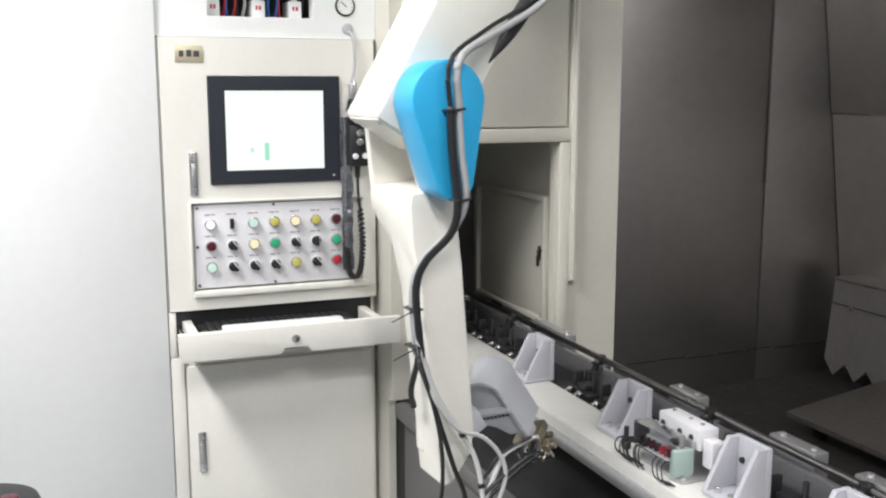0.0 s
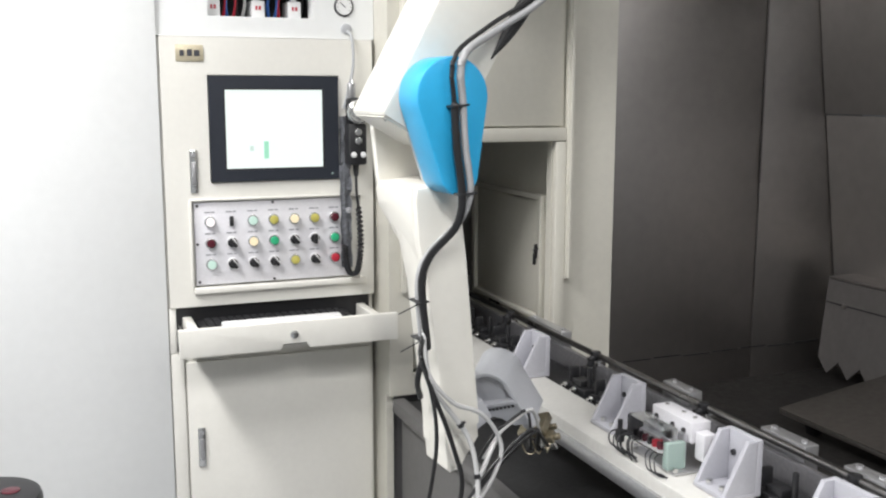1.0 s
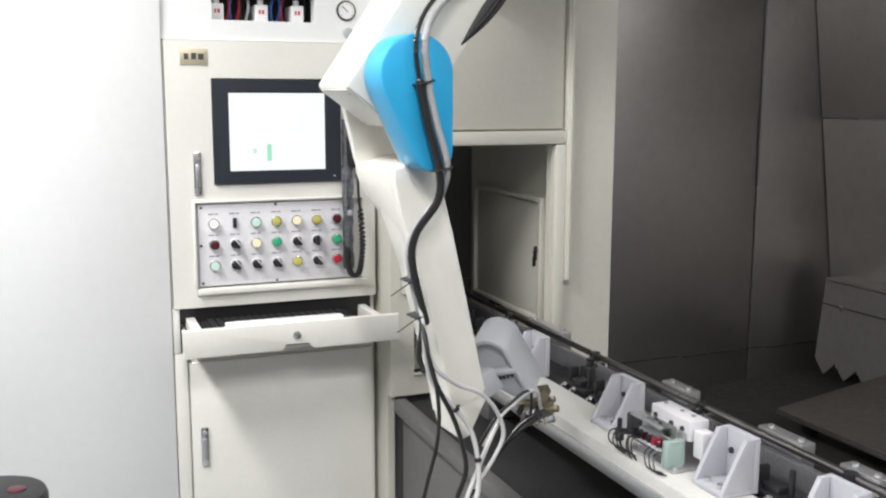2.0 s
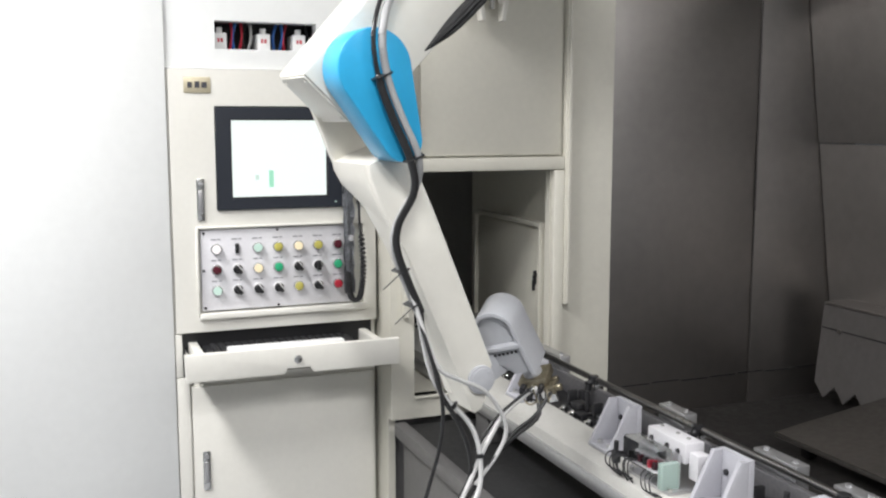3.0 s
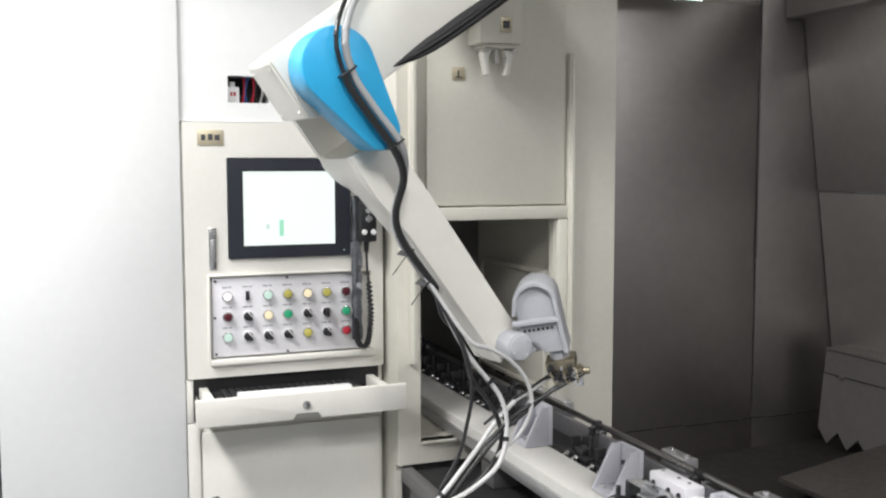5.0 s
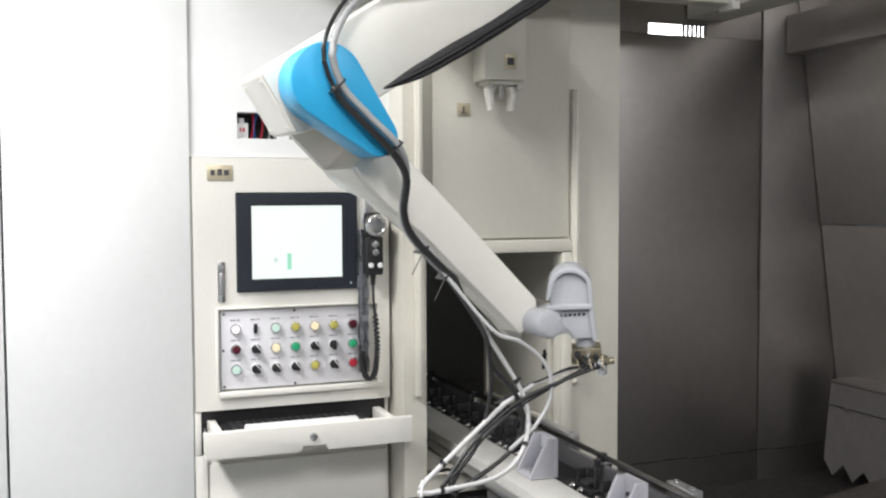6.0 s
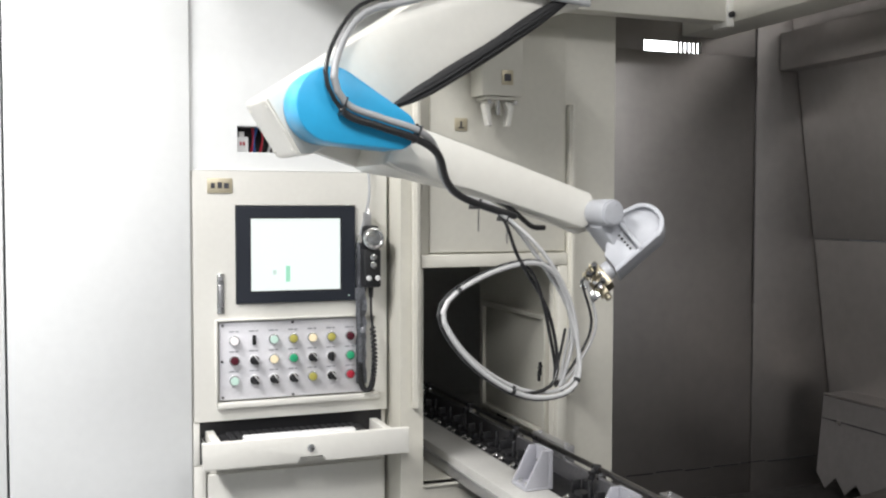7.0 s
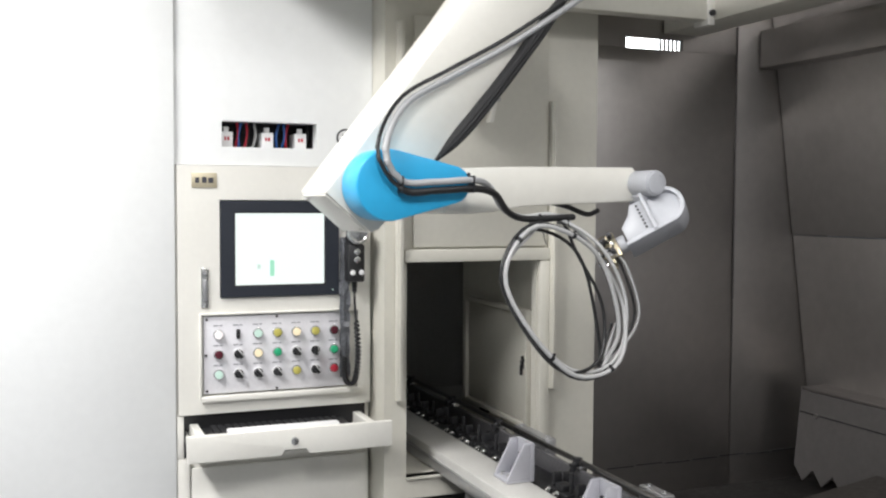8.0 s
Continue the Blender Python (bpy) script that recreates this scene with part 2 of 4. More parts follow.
# wall over the cabinet with the valve window cut through
for i, (x0, x1, z0, z1) in enumerate(((-0.010, 0.117, 1.598, 2.298), (0.382, 0.545, 1.598, 2.298), (0.117, 0.382, 1.598, 1.648), (0.117, 0.382, 1.719, 2.298))):
    structure("wall_upper_%d" % (i + 1), box(x0, x1, 0.012, 0.06, z0, z1, 0), WHITE_WALL, "white sheet-metal wall above the cabinet")

# machine front wall, y from -0.10, with the conveyor opening
YM = -0.10
OX0, OX1, OZ0, OZ1 = 0.612, 1.022, 0.717, 1.331
for i, (x0, x1, z0, z1) in enumerate(((0.546, OX0, 0.654, 2.298), (OX1, 1.222, 0.654, 2.298), (OX0, OX1, 0.654, OZ0), (OX0, OX1, OZ1, 2.298))):
    structure("wall_machine_%d" % (i + 1), box(x0, x1, YM, YM + 0.03, z0, z1, 0), MACHINE, "cream painted sheet-metal machine front")
structure("wall_machine_return", box(0.546, 0.566, YM + 0.03, 0.10, 0.0, 2.298, 0), MACHINE, "narrow cream return of the machine front")
structure("wall_machine_side", box(1.202, 1.222, YM + 0.03, 0.6, 0.4, 2.298, 0), MACHINE, "cream end post of the machine front")
structure("wall_machine_base", box(0.566, 1.222, -0.06, -0.03, 0.0, 0.654, 0), BASE_GREY, "dark grey recessed machine plinth")
# opening frame and sill
structure("trim_header", box(0.598, 1.056, YM - 0.022, YM, 1.331, 1.367, 0.003), MACHINE, "cream steel head frame of the opening")
structure("trim_jamb_right", box(OX1 + 0.002, 1.056, YM - 0.022, YM, 0.70, 1.329, 0.003), MACHINE, "cream steel jamb of the opening")
structure("trim_reveal", joined(box(OX0 - 0.004, OX0, YM + 0.03, 0.02, OZ0, OZ1, 0), box(OX0, OX1, YM + 0.03, 0.02, OZ1, OZ1 + 0.004, 0), box(OX0, OX1, YM - 0.012, 0.30, OZ0 - 0.005, OZ0, 0)), MACHINE, "cream reveal lining of the opening")
# inside of the tunnel, its dimness partly in the wall colour
structure("wall_tunnel_right", box(1.06, 1.08, -0.07, 0.545, 0.5, 1.7, 0), MACHINE, "cream inner side wall of the tunnel")
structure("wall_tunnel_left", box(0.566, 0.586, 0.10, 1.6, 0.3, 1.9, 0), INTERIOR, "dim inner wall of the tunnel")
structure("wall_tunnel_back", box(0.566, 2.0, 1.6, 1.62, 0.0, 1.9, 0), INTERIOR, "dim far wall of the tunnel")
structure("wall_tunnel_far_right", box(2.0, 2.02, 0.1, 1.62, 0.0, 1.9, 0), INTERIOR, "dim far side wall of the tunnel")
# unseen roof added to hold back light, cut short to let a little in
structure("ceiling_tunnel", box(0.566, 2.02, 0.75, 1.62, 1.90, 1.92, 0), INTERIOR, "unseen roof added to keep hall light out of the tunnel")
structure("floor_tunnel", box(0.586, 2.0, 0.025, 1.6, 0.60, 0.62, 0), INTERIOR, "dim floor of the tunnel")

# stainless bay
def leaning(bm, lean=-0.142, foot=0.89):
    """Leans a sheet over along x with its height."""
    for v in bm.verts:
        v.co.x += lean * (v.co.z - foot)
    return bm


# back sheets with a slot under the roof, side sheets leaning in towards the top
SX0, SX1, SZ0, SZ1 = 1.385, 1.60, 1.995, 2.03
structure("wall_steel_back", joined(box(1.222, 1.814, 0.0, 0.02, 0.52, SZ0, 0.003), box(1.222, SX0, 0.0, 0.02, SZ0, 2.298, 0), box(SX1, 1.814, 0.0, 0.02, SZ0, 2.298, 0), box(SX0, SX1, 0.0, 0.02, SZ1, 2.298, 0)), STEEL, "dull brushed stainless back sheet with a slot under the roof")
structure("wall_steel_corner", box(1.817, 2.22, -0.004, 0.02, 0.52, 2.298, 0.003), STEEL, "dull brushed stainless sheet in the bay corner")
structure("wall_steel_right", joined(leaning(box(2.130, 2.150, -2.6, -0.006, 1.396, 2.298, 0.004)), leaning(box(2.133, 2.150, -2.6, -0.006, 0.53, 1.392, 0.004))), STEEL_SIDE_LIT, "matt stainless side sheets, toned lighter as if lit, with a horizontal seam")
structure("trim_slot_slats", joined(*[box(1.515 + 0.016 * i, 1.521 + 0.016 * i, 0.004, 0.012, SZ0, SZ1, 0) for i in range(5)]), STEEL, "thin upright slats in the slot of the back sheet")
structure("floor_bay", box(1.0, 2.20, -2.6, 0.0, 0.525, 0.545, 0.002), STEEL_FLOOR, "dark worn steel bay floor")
structure("trim_weld", joined(*[box(1.222 + 0.11 * i, 1.322 + 0.11 * i, -0.0075, -0.0045, 0.642 + 0.002 * (i * 7 % 3), 0.645 + 0.002 * (i * 7 % 3), 0.001) for i in range(8)]), DARK_STEEL, "dull uneven weld along the foot of the bay wall")
structure("trim_seam", box(1.8135, 1.8175, -0.0065, -0.001, 1.18, 2.298, 0.001), SHEET, "pale bead along the vertical sheet seam")


def toothed_skirt():
    """Steel skirt with a saw-tooth lower edge, hung on the side sheets."""
    step, low, high, top, y0 = 0.088, 0.578, 0.622, 0.875, -0.10
    n = 17
    y1 = y0 - n * step
    outline = [(y0, top), (y1, top), (y1, high)]
    for i in range(n):
        y = y1 + i * step
        outline += [(y + step / 2, low), (y + step, high)]
    bm = prism(outline, 0, 0.005, 0)
    bmesh.ops.transform(bm, matrix=Matrix.Translation((2.036, 0, 0)) @ Matrix.Rotation(radians(90), 4, "Z"), verts=bm.verts[:])
    ob = empty("steel_skirt", pose(0, 0, 0))
    part("sheet", leaning(bm, 0.10, top), SHEET, ob)
    part("fold", box(2.030, 2.134, y1, y0, top + 0.001, top + 0.010, 0.002), STEEL, ob, "folded upper edge")
    # the shade in the sheet's bend, laid on as a dark strip
    part("crease_shade", box(2.022, 2.027, y1, y0, 0.800, 0.804, 0.001), DARK_STEEL, ob, "dark strip for the shade in the crease below the fold")
    for k in range(4):
        part("rivet", rod((2.018, y0 - 0.08 - 0.42 * k, 0.80), (2.024, y0 - 0.08 - 0.42 * k, 0.80), 0.008, n=12), STEEL, ob)
    return tagged(ob, "stainless guard skirt with saw-tooth lower edge on the bay wall", "guard skirt")


toothed_skirt()
tray = empty("sheet_tray", pose(1.552, -0.45, 0.606, 0, -8, 0))
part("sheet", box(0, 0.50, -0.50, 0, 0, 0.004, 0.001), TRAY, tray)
part("edge", box(0.0, 0.006, -0.50, 0, -0.012, 0, 0.001), STEEL, tray, "folded bright edge")
for x, y in ((0.06, -0.44), (0.06, -0.06), (0.44, -0.44), (0.44, -0.06)):
    part("foot", box(x - 0.015, x + 0.015, y - 0.015, y + 0.015, -0.060 - 0.139 * x, 0.0, 0.002), DARK_STEEL, tray)
tagged(tray, "tilted dull steel tray standing on the bay floor", "tray")

# overhead frame
over = empty("overhead_frame", pose(0, 0, 0))
part("beam", box(0.70, 1.50, -0.26, -0.20, 2.045, 2.20, 0.004), MACHINE, over)
part("beam", box(1.52, 1.66, -1.75, -0.006, 2.045, 2.20, 0.004), MACHINE, over)
part("side_channel", box(1.905, 1.985, -1.75, -0.008, 1.955, 2.08, 0.004), STEEL, over, "dull steel channel along the side sheets")
part("corner_plate", box(1.497, 1.523, -0.266, -0.198, 2.03, 2.21, 0.003), CREAM, over)
part("bolt", rod((1.51, -0.275, 2.065), (1.51, -0.262, 2.065), 0.009), DARK_STEEL, over, "dark hexagon bolt")
# unseen sheets, added to shade wall, door and bay top; the robot base meets one
part("unseen_shade_sheet", box(-0.04, 0.74, -1.02, 0.06, 2.30, 2.36, 0.004), MACHINE, over)
part("unseen_shade_sheet", box(1.002, 2.12, -0.27, 0.06, 2.30, 2.36, 0.004), MACHINE, over)
for x in (1.51, 1.06):
    part("hanger", box(x - 0.02, x + 0.02, -0.25, -0.21, 2.20, 2.30, 0.003), MACHINE, over)
tagged(over, "cream painted steel frame beams over the machine bay", "frame")

# ---- things: conveyor ----
bench = empty("bench", pose(0, 0, 0))
part("top", box(0.585, 1.0, -2.3, -0.112, 0.628, 0.64, 0.002), RUBBER, bench, "black rubber bench top")
part("edge_rail", box(0.549, 0.583, -2.3, -0.112, 0.615, 0.652, 0.004), BASE_GREY, bench, "grey edge rail")
part("side_panel", box(0.575, 0.583, -2.3, -0.112, 0.02, 0.613, 0.003), BASE_GREY, bench, "grey side panel")
for yy in (-0.2, -1.2, -2.2):
    part("leg", box(0.59, 0.64, yy - 0.025, yy + 0.025, 0, 0.626, 0.003), BASE_GREY, bench)
tagged(bench, "low bench with black rubber top and grey edge rail", "bench")

conveyor = empty("conveyor", pose(0, 0, 0))
part("beam", joined(box(0.716, 0.83, -2.4, 1.3, 0.728, 0.778, 0.006)), BEAM_TOP, conveyor, "cream painted beam with scuffed top")
part("side_channel", joined(box(0.708, 0.716, -2.4, 1.3, 0.722, 0.752, 0.002)), ALU, conveyor, "aluminium side channel")
part("fixture_base", box(0.83, 0.935, -2.4, 1.3, 0.735, 0.768, 0.003), DARK_STEEL, conveyor, "dark oiled fixture bed")
part("back_plate", box(0.937, 0.951, -2.4, 1.3, 0.735, 0.812, 0.002), DULL_ALU, conveyor, "milled aluminium back plate")
part("rail", rod((0.944, -2.4, 0.832), (0.944, 1.3, 0.832), 0.0075), RAIL, conveyor, "grey round guide rail")
for yy in (-0.3, -1.3, -2.2):
    part("foot", box(0.725, 0.80, yy - 0.04, yy + 0.04, 0.641, 0.728, 0.004), BASE_GREY, conveyor)
tagged(conveyor, "long fixture conveyor running through the machine opening", "conveyor")


def gusset_bracket():
    ob = empty("gusset_bracket", pose(0, 0, 0))
    part("back_plate", box(0.0, 0.012, -0.042, 0.042, 0, 0.100, 0.0015), BRACKET, ob)
    part("foot_plate", box(-0.066, 0.0, -0.042, 0.042, 0, 0.009, 0.0015), BRACKET, ob)
    for y0 in (-0.042, 0.032):
        tri = prism([(-0.064, 0.009), (0.0, 0.009), (0.0, 0.099), (-0.018, 0.099)], y0, y0 + 0.010, 0.001)
        part("gusset", tri, BRACKET, ob)
    for yy in (-0.018, 0.018):
        part("bolt", joined(rod((-0.05, yy, 0.009), (-0.05, yy, 0.017), 0.0065, n=12), rod((-0.05, yy, 0.017), (-0.05, yy, 0.0185), 0.004, n=6)), CHROME, ob)
        part("bolt", rod((-0.004, yy, 0.06), (0.0, yy, 0.06), 0.0055, n=12), DARK_STEEL, ob)
    return tagged(ob, "lilac-grey gusset bracket bolted onto the conveyor beam", "bracket", "conveyor brackets")


first = gusset_bracket()
first.matrix_basis = pose(0.825, -0.415, 0.779)
for yy in (-0.83, -1.185, -1.435, -1.78, -2.1):
    copy_thing(first, pose(0.825, yy, 0.779))


def clamp_post():
    """Small black clamp with screws, nuts and a guide roller."""
    ob = empty("clamp_post", pose(0, 0, 0))
    part("post", joined(box(-0.010, 0.012, -0.010, 0.010, 0, 0.040, 0.002), rod((0.01, 0, 0.038), (0.02, 0, 0.062), 0.008, n=14, b=0.001)), BLACK, ob)
    part("cap", joined(rod((0.028, 0, 0.058), (0.028, 0, 0.074), 0.012, n=16, b=0.002), box(0.006, 0.046, -0.008, 0.008, 0.052, 0.060, 0.002)), BLACK, ob)
    part("clip", box(0.022, 0.046, -0.018, -0.010, 0.040, 0.056, 0.002), CHROME, ob)
    return tagged(ob, "black clamp post holding the guide rail", "clamp post", "rail clamp posts")


cp = clamp_post()
cp.matrix_basis = pose(0.912, -0.50, 0.768)
for yy in (-0.02, 0.35, 0.75, -0.925, -1.33, -1.7):
    copy_thing(cp, pose(0.912, yy, 0.768))


def small_fixture():
    ob = empty("fixture_clamp", pose(0, 0, 0))
    part("block", joined(box(-0.022, 0.022, -0.05, 0.05, 0, 0.016, 0.002), box(-0.016, 0.016, -0.02, 0.02, 0.016, 0.03, 0.002)), BLACK, ob)
    part("pin", rod((0.0, -0.034, 0.016), (0.0, -0.034, 0.066), 0.0055, n=12, b=0.001), BLACK, ob)
    for yy in (-0.012, 0.03):
        part("nut", joined(rod((-0.024, yy, 0.010), (-0.031, yy, 0.010), 0.008, n=12, b=0.001), rod((-0.031, yy, 0.010), (-0.038, yy, 0.010), 0.0045, n=10)), CHROME, ob, "bright clamp nut")
    part("lug", box(-0.012, 0.012, 0.034, 0.044, 0.016, 0.05, 0.002), BLACK, ob)
    return tagged(ob, "small black clamping fixture with bright nuts", "clamp", "conveyor clamps")


sf = small_fixture()
sf.matrix_basis = pose(0.868, -0.56, 0.768)
for yy in (1.1, 0.95, 0.80, 0.66, 0.52, 0.38, 0.25, 0.12, 0.0, -0.12, -0.24, -0.68, -1.24, -1.52, -1.64):
    copy_thing(sf, pose(0.868, yy, 0.768))


def rail_pad(y0, y1):
    ob = part("rail_pad", joined(box(0.953, 0.985, y0, y1, 0.79, 0.842, 0.003), rod((0.969, y0 + 0.02, 0.842), (0.969, y0 + 0.02, 0.847), 0.006, n=10), rod((0.969, y1 - 0.02, 0.842), (0.969, y1 - 0.02, 0.847), 0.006, n=10)), ALU)
    return tagged(ob, "milled aluminium pad clamped behind the guide rail", "rail pad", "rail pads")


for y0, y1 in ((-0.30, -0.10), (-0.86, -0.76), (-1.20, -1.08), (-1.38, -1.29)):
    rail_pad(y0, y1)


def valve_station():
    """Clear-covered terminal and valve block mounted on the conveyor."""
    ob = empty("valve_station", pose(0.79, -1.03, 0.779) @ Matrix.Diagonal((0.70, 0.70, 0.80, 1)))
    part("base_plate", box(-0.06, 0.12, -0.10, 0.10, 0, 0.008, 0.002), ALU, ob)
    part("stand", joined(box(-0.012, 0.0, -0.07, 0.09, 0.008, 0.085, 0.002), box(-0.03, -0.012, -0.05, 0.08, 0.05, 0.062, 0.002)), ALU, ob)
    part("cylinder_body", box(0.004, 0.066, -0.080, 0.10, 0.062, 0.112, 0.004), PANEL, ob, "pale pneumatic cylinder body")
    for yy in (-0.05, 0.0, 0.075):
        part("port", rod((0.003, yy, 0.088), (-0.002, yy, 0.088), 0.007, n=14), BLACK, ob)
        part("screw", rod((0.036, yy, 0.112), (0.036, yy, 0.116), 0.006, n=12), CHROME, ob)
    part("end_block", box(0.012, 0.050, -0.125, -0.085, 0.03, 0.095, 0.004), PANEL, ob, "pale end block")
    part("regulator", joined(rod((0.085, -0.10, 0.008), (0.085, -0.10, 0.10), 0.016, n=18, b=0.003), box(0.068, 0.102, -0.117, -0.083, 0.03, 0.06, 0.004)), BLACK, ob, "black regulator")
    part("cover", box(-0.085, -0.026, -0.07, 0.09, 0.040, 0.102, 0.008), CLEAR, ob, "clear plastic terminal cover")
    part("side_block", box(-0.070, -0.014, -0.085, -0.060, 0.008, 0.072, 0.004), GREEN_CLEAR, ob, "pale green clear block")
    part("board", box(-0.075, -0.034, -0.062, 0.082, 0.044, 0.049, 0.001), WHITE_PLASTIC, ob)
    for i in range(6):
        part("terminal", box(-0.068, -0.048, 0.062 - i * 0.022, 0.072 - i * 0.022, 0.049, 0.066, 0.001), (BLACK, BLACK, MAROON, BLACK, RED, MAROON)[i], ob)
    rnd = random.Random(4)
    for i in range(9):
        y0 = 0.03 + i * 0.009
        a, b = rnd.uniform(-0.012, 0.012), rnd.uniform(0.0, 0.02)
        part("wire", tube([(-0.070, y0, 0.052), (-0.096 - b, y0 + 0.01 + a, 0.050), (-0.104 - b, y0 + a, 0.024), (-0.092 + a, y0 - 0.02, 0.004)], 0.0022, 6, 6), BLACK, ob)
    for i in range(3):
        part("lead", tube([(-0.075, -0.02 - 0.02 * i, 0.045), (-0.100, -0.03 - 0.02 * i, 0.036), (-0.108, -0.055 - 0.02 * i, 0.010), (-0.085, -0.09 - 0.01 * i, 0.004)], 0.0020, 6, 6), BLACK, ob)
    part("plug", joined(box(-0.112, -0.092, 0.082, 0.104, 0.030, 0.062, 0.004), rod((-0.102, 0.093, 0.062), (-0.102, 0.093, 0.085), 0.007, n=12)), BLACK, ob, "black cable plug")
    for yy in (-0.095, 0.09):
        part("bolt", rod((-0.052, yy, 0.008), (-0.052, yy, 0.018), 0.007, n=12), CHROME, ob)
    return tagged(ob, "silver valve and terminal station with tangled wires on the conveyor", "valve station")


valve_station()

# ---- things: machine front ----
panel = part("sliding_door", joined(box(0.628, 1.048, YM - 0.012, YM - 0.002, 1.372, 2.02, 0.003)), MACHINE)
tagged(panel, "raised cream sheet-metal sliding door above the opening", "sliding door")


def door_rail(x0, x1, z0, z1):
    ob = part("door_rail", joined(box(x0, x1, YM - 0.026, YM - 0.001, z0, z1, 0.003), box(x0 + 0.004, x1 - 0.004, YM - 0.034, YM - 0.026, z0 + 0.003, z1 - 0.003, 0.002)), MACHINE)
    return tagged(ob, "cream vertical guide rail of the sliding door", "door rail", "door rails")


door_rail(1.057, 1.075, 0.945, 1.80)
door_rail(0.576, 0.596, 0.94, 2.0)


def hatch():
    ob = empty("access_hatch", pose(1.06, 0.236, 0.985, 0, 0, 0))
    part("leaf", joined(box(-0.014, 0, -0.226, 0.226, -0.168, 0.168, 0.006)), MACHINE, ob)
    for y0, y1, z0, z1 in ((0.228, 0.245, -0.185, 0.185), (-0.245, -0.228, -0.185, 0.185), (-0.228, 0.228, 0.170, 0.185), (-0.228, 0.228, -0.185, -0.170)):
        part("frame_bar", box(-0.024, 0, y0, y1, z0, z1, 0.003), MACHINE, ob)
    part("handle", joined(box(-0.030, -0.014, -0.226, -0.217, -0.002, 0.040, 0.003), rod((-0.030, -0.221, 0.022), (-0.030, -0.240, 0.030), 0.004), box(-0.034, -0.024, -0.224, -0.219, -0.020, 0.014, 0.002)), BLACK, ob, "black latch handle")
    part("hinge", joined(rod((-0.012, 0.06, -0.192), (-0.012, 0.12, -0.192), 0.006)), DARK_STEEL, ob)
    return tagged(ob, "cream access hatch with black latch inside the tunnel", "hatch")


hatch()


def marks(ob, bars, y, mat=INK):
    """Unreadable print as flat bars: x, z, half width, half height."""
    for x, z, a, b in bars:
        part("print", box(x - a, x + a, y - 0.0008, y, z - b, z + b, 0), mat, ob)


def name_plate(x0, x1, y, z0, z1, label):
    ob = empty("name_plate", pose((x0 + x1) / 2, y, (z0 + z1) / 2))
    w, h = (x1 - x0) / 2, (z1 - z0) / 2
    part("plate", box(-w, w, -0.003, -0.0005, -h, h, 0.001), PLATE_GOLD, ob)
    if w > 0.025:
        marks(ob, [(-w * 0.55, 0, w * 0.16, h * 0.36), (0, h * 0.05, w * 0.18, h * 0.40), (w * 0.52, 0, w * 0.2, h * 0.36)], -0.003)
    else:
        marks(ob, [(0, 0, w * 0.12, h * 0.5), (0, -h * 0.55, w * 0.5, h * 0.08)], -0.003)
    return tagged(ob, label, "name plate")


name_plate(0.70, 0.738, YM - 0.012, 1.714, 1.749, "small dull gold warning plate on the sliding door")


def lift_box():
    """Box with a two-pronged catch that holds the sliding door."""
    ob = empty("lift_unit", pose(0.808, -0.20, 1.806))
    part("body", box(-0.062, 0.062, 0, 0.086, 0.0, 0.30, 0.004), MACHINE, ob)
    part("flange", box(-0.048, 0.048, 0.01, 0.08, -0.010, -0.001, 0.002), MACHINE, ob)
    for s in (-1, 1):
        part("prong", prism([(s * 0.018, -0.015), (s * 0.046, -0.015), (s * 0.044, -0.03), (s * 0.034, -0.080), (s * 0.022, -0.080), (s * 0.028, -0.035)][::s], 0.02, 0.05, 0.002), CREAM, ob, "cream catch prong")
        part("pin", rod((s * 0.040, 0.0, -0.018), (s * 0.040, 0.06, -0.018), 0.006, n=12), CHROME, ob)
    part("rod", rod((0, 0.035, -0.05), (0, 0.035, -0.01), 0.009), CHROME, ob)
    part("plate", box(-0.004, 0.030, -0.004, -0.0005, 0.030, 0.070, 0.001), PLATE_GOLD, ob, "small dull gold plate")
    marks(ob, [(0.013, 0.050, 0.010, 0.010)], -0.004)
    return tagged(ob, "cream lift unit with pronged catch above the sliding door", "lift unit")


lift_box()

# ---- things: control cabinet ----
CX0, CX1 = -0.008, 0.538
cab = empty("control_cabinet", pose(0, 0, 0))
part("body", joined(box(CX0, CX1, 0.02, 0.5, 0.0, 1.596, 0.004)), CREAM, cab)
# upper door with two windows cut through it
MX0, MX1, MZ0, MZ1 = 0.108, 0.443, 1.235, 1.504
PX0, PX1, PZ0, PZ1 = 0.058, 0.500, 0.965, 1.192


def upper_door():
    b = []
    b.append(box(CX0 + 0.004, CX1 - 0.002, 0.0, 0.016, MZ1, 1.5965, 0))
    b.append(box(CX0 + 0.004, MX0, 0.0, 0.016, MZ0, MZ1, 0))
    b.append(box(MX1, CX1 - 0.002, 0.0, 0.016, MZ0, MZ1, 0))
    b.append(box(CX0 + 0.004, CX1 - 0.002, 0.0, 0.016, PZ1, MZ0, 0))
    b.append(box(CX0 + 0.004, PX0, 0.0, 0.016, PZ0, PZ1, 0))
    b.append(box(PX1, CX1 - 0.002, 0.0, 0.016, PZ0, PZ1, 0))
    b.append(box(CX0 + 0.004, CX1 - 0.002, 0.0, 0.016, 0.920, PZ0, 0))
    bm = joined(*b)
    bmesh.ops.remove_doubles(bm, verts=bm.verts[:], dist=1e-5)
    return bm


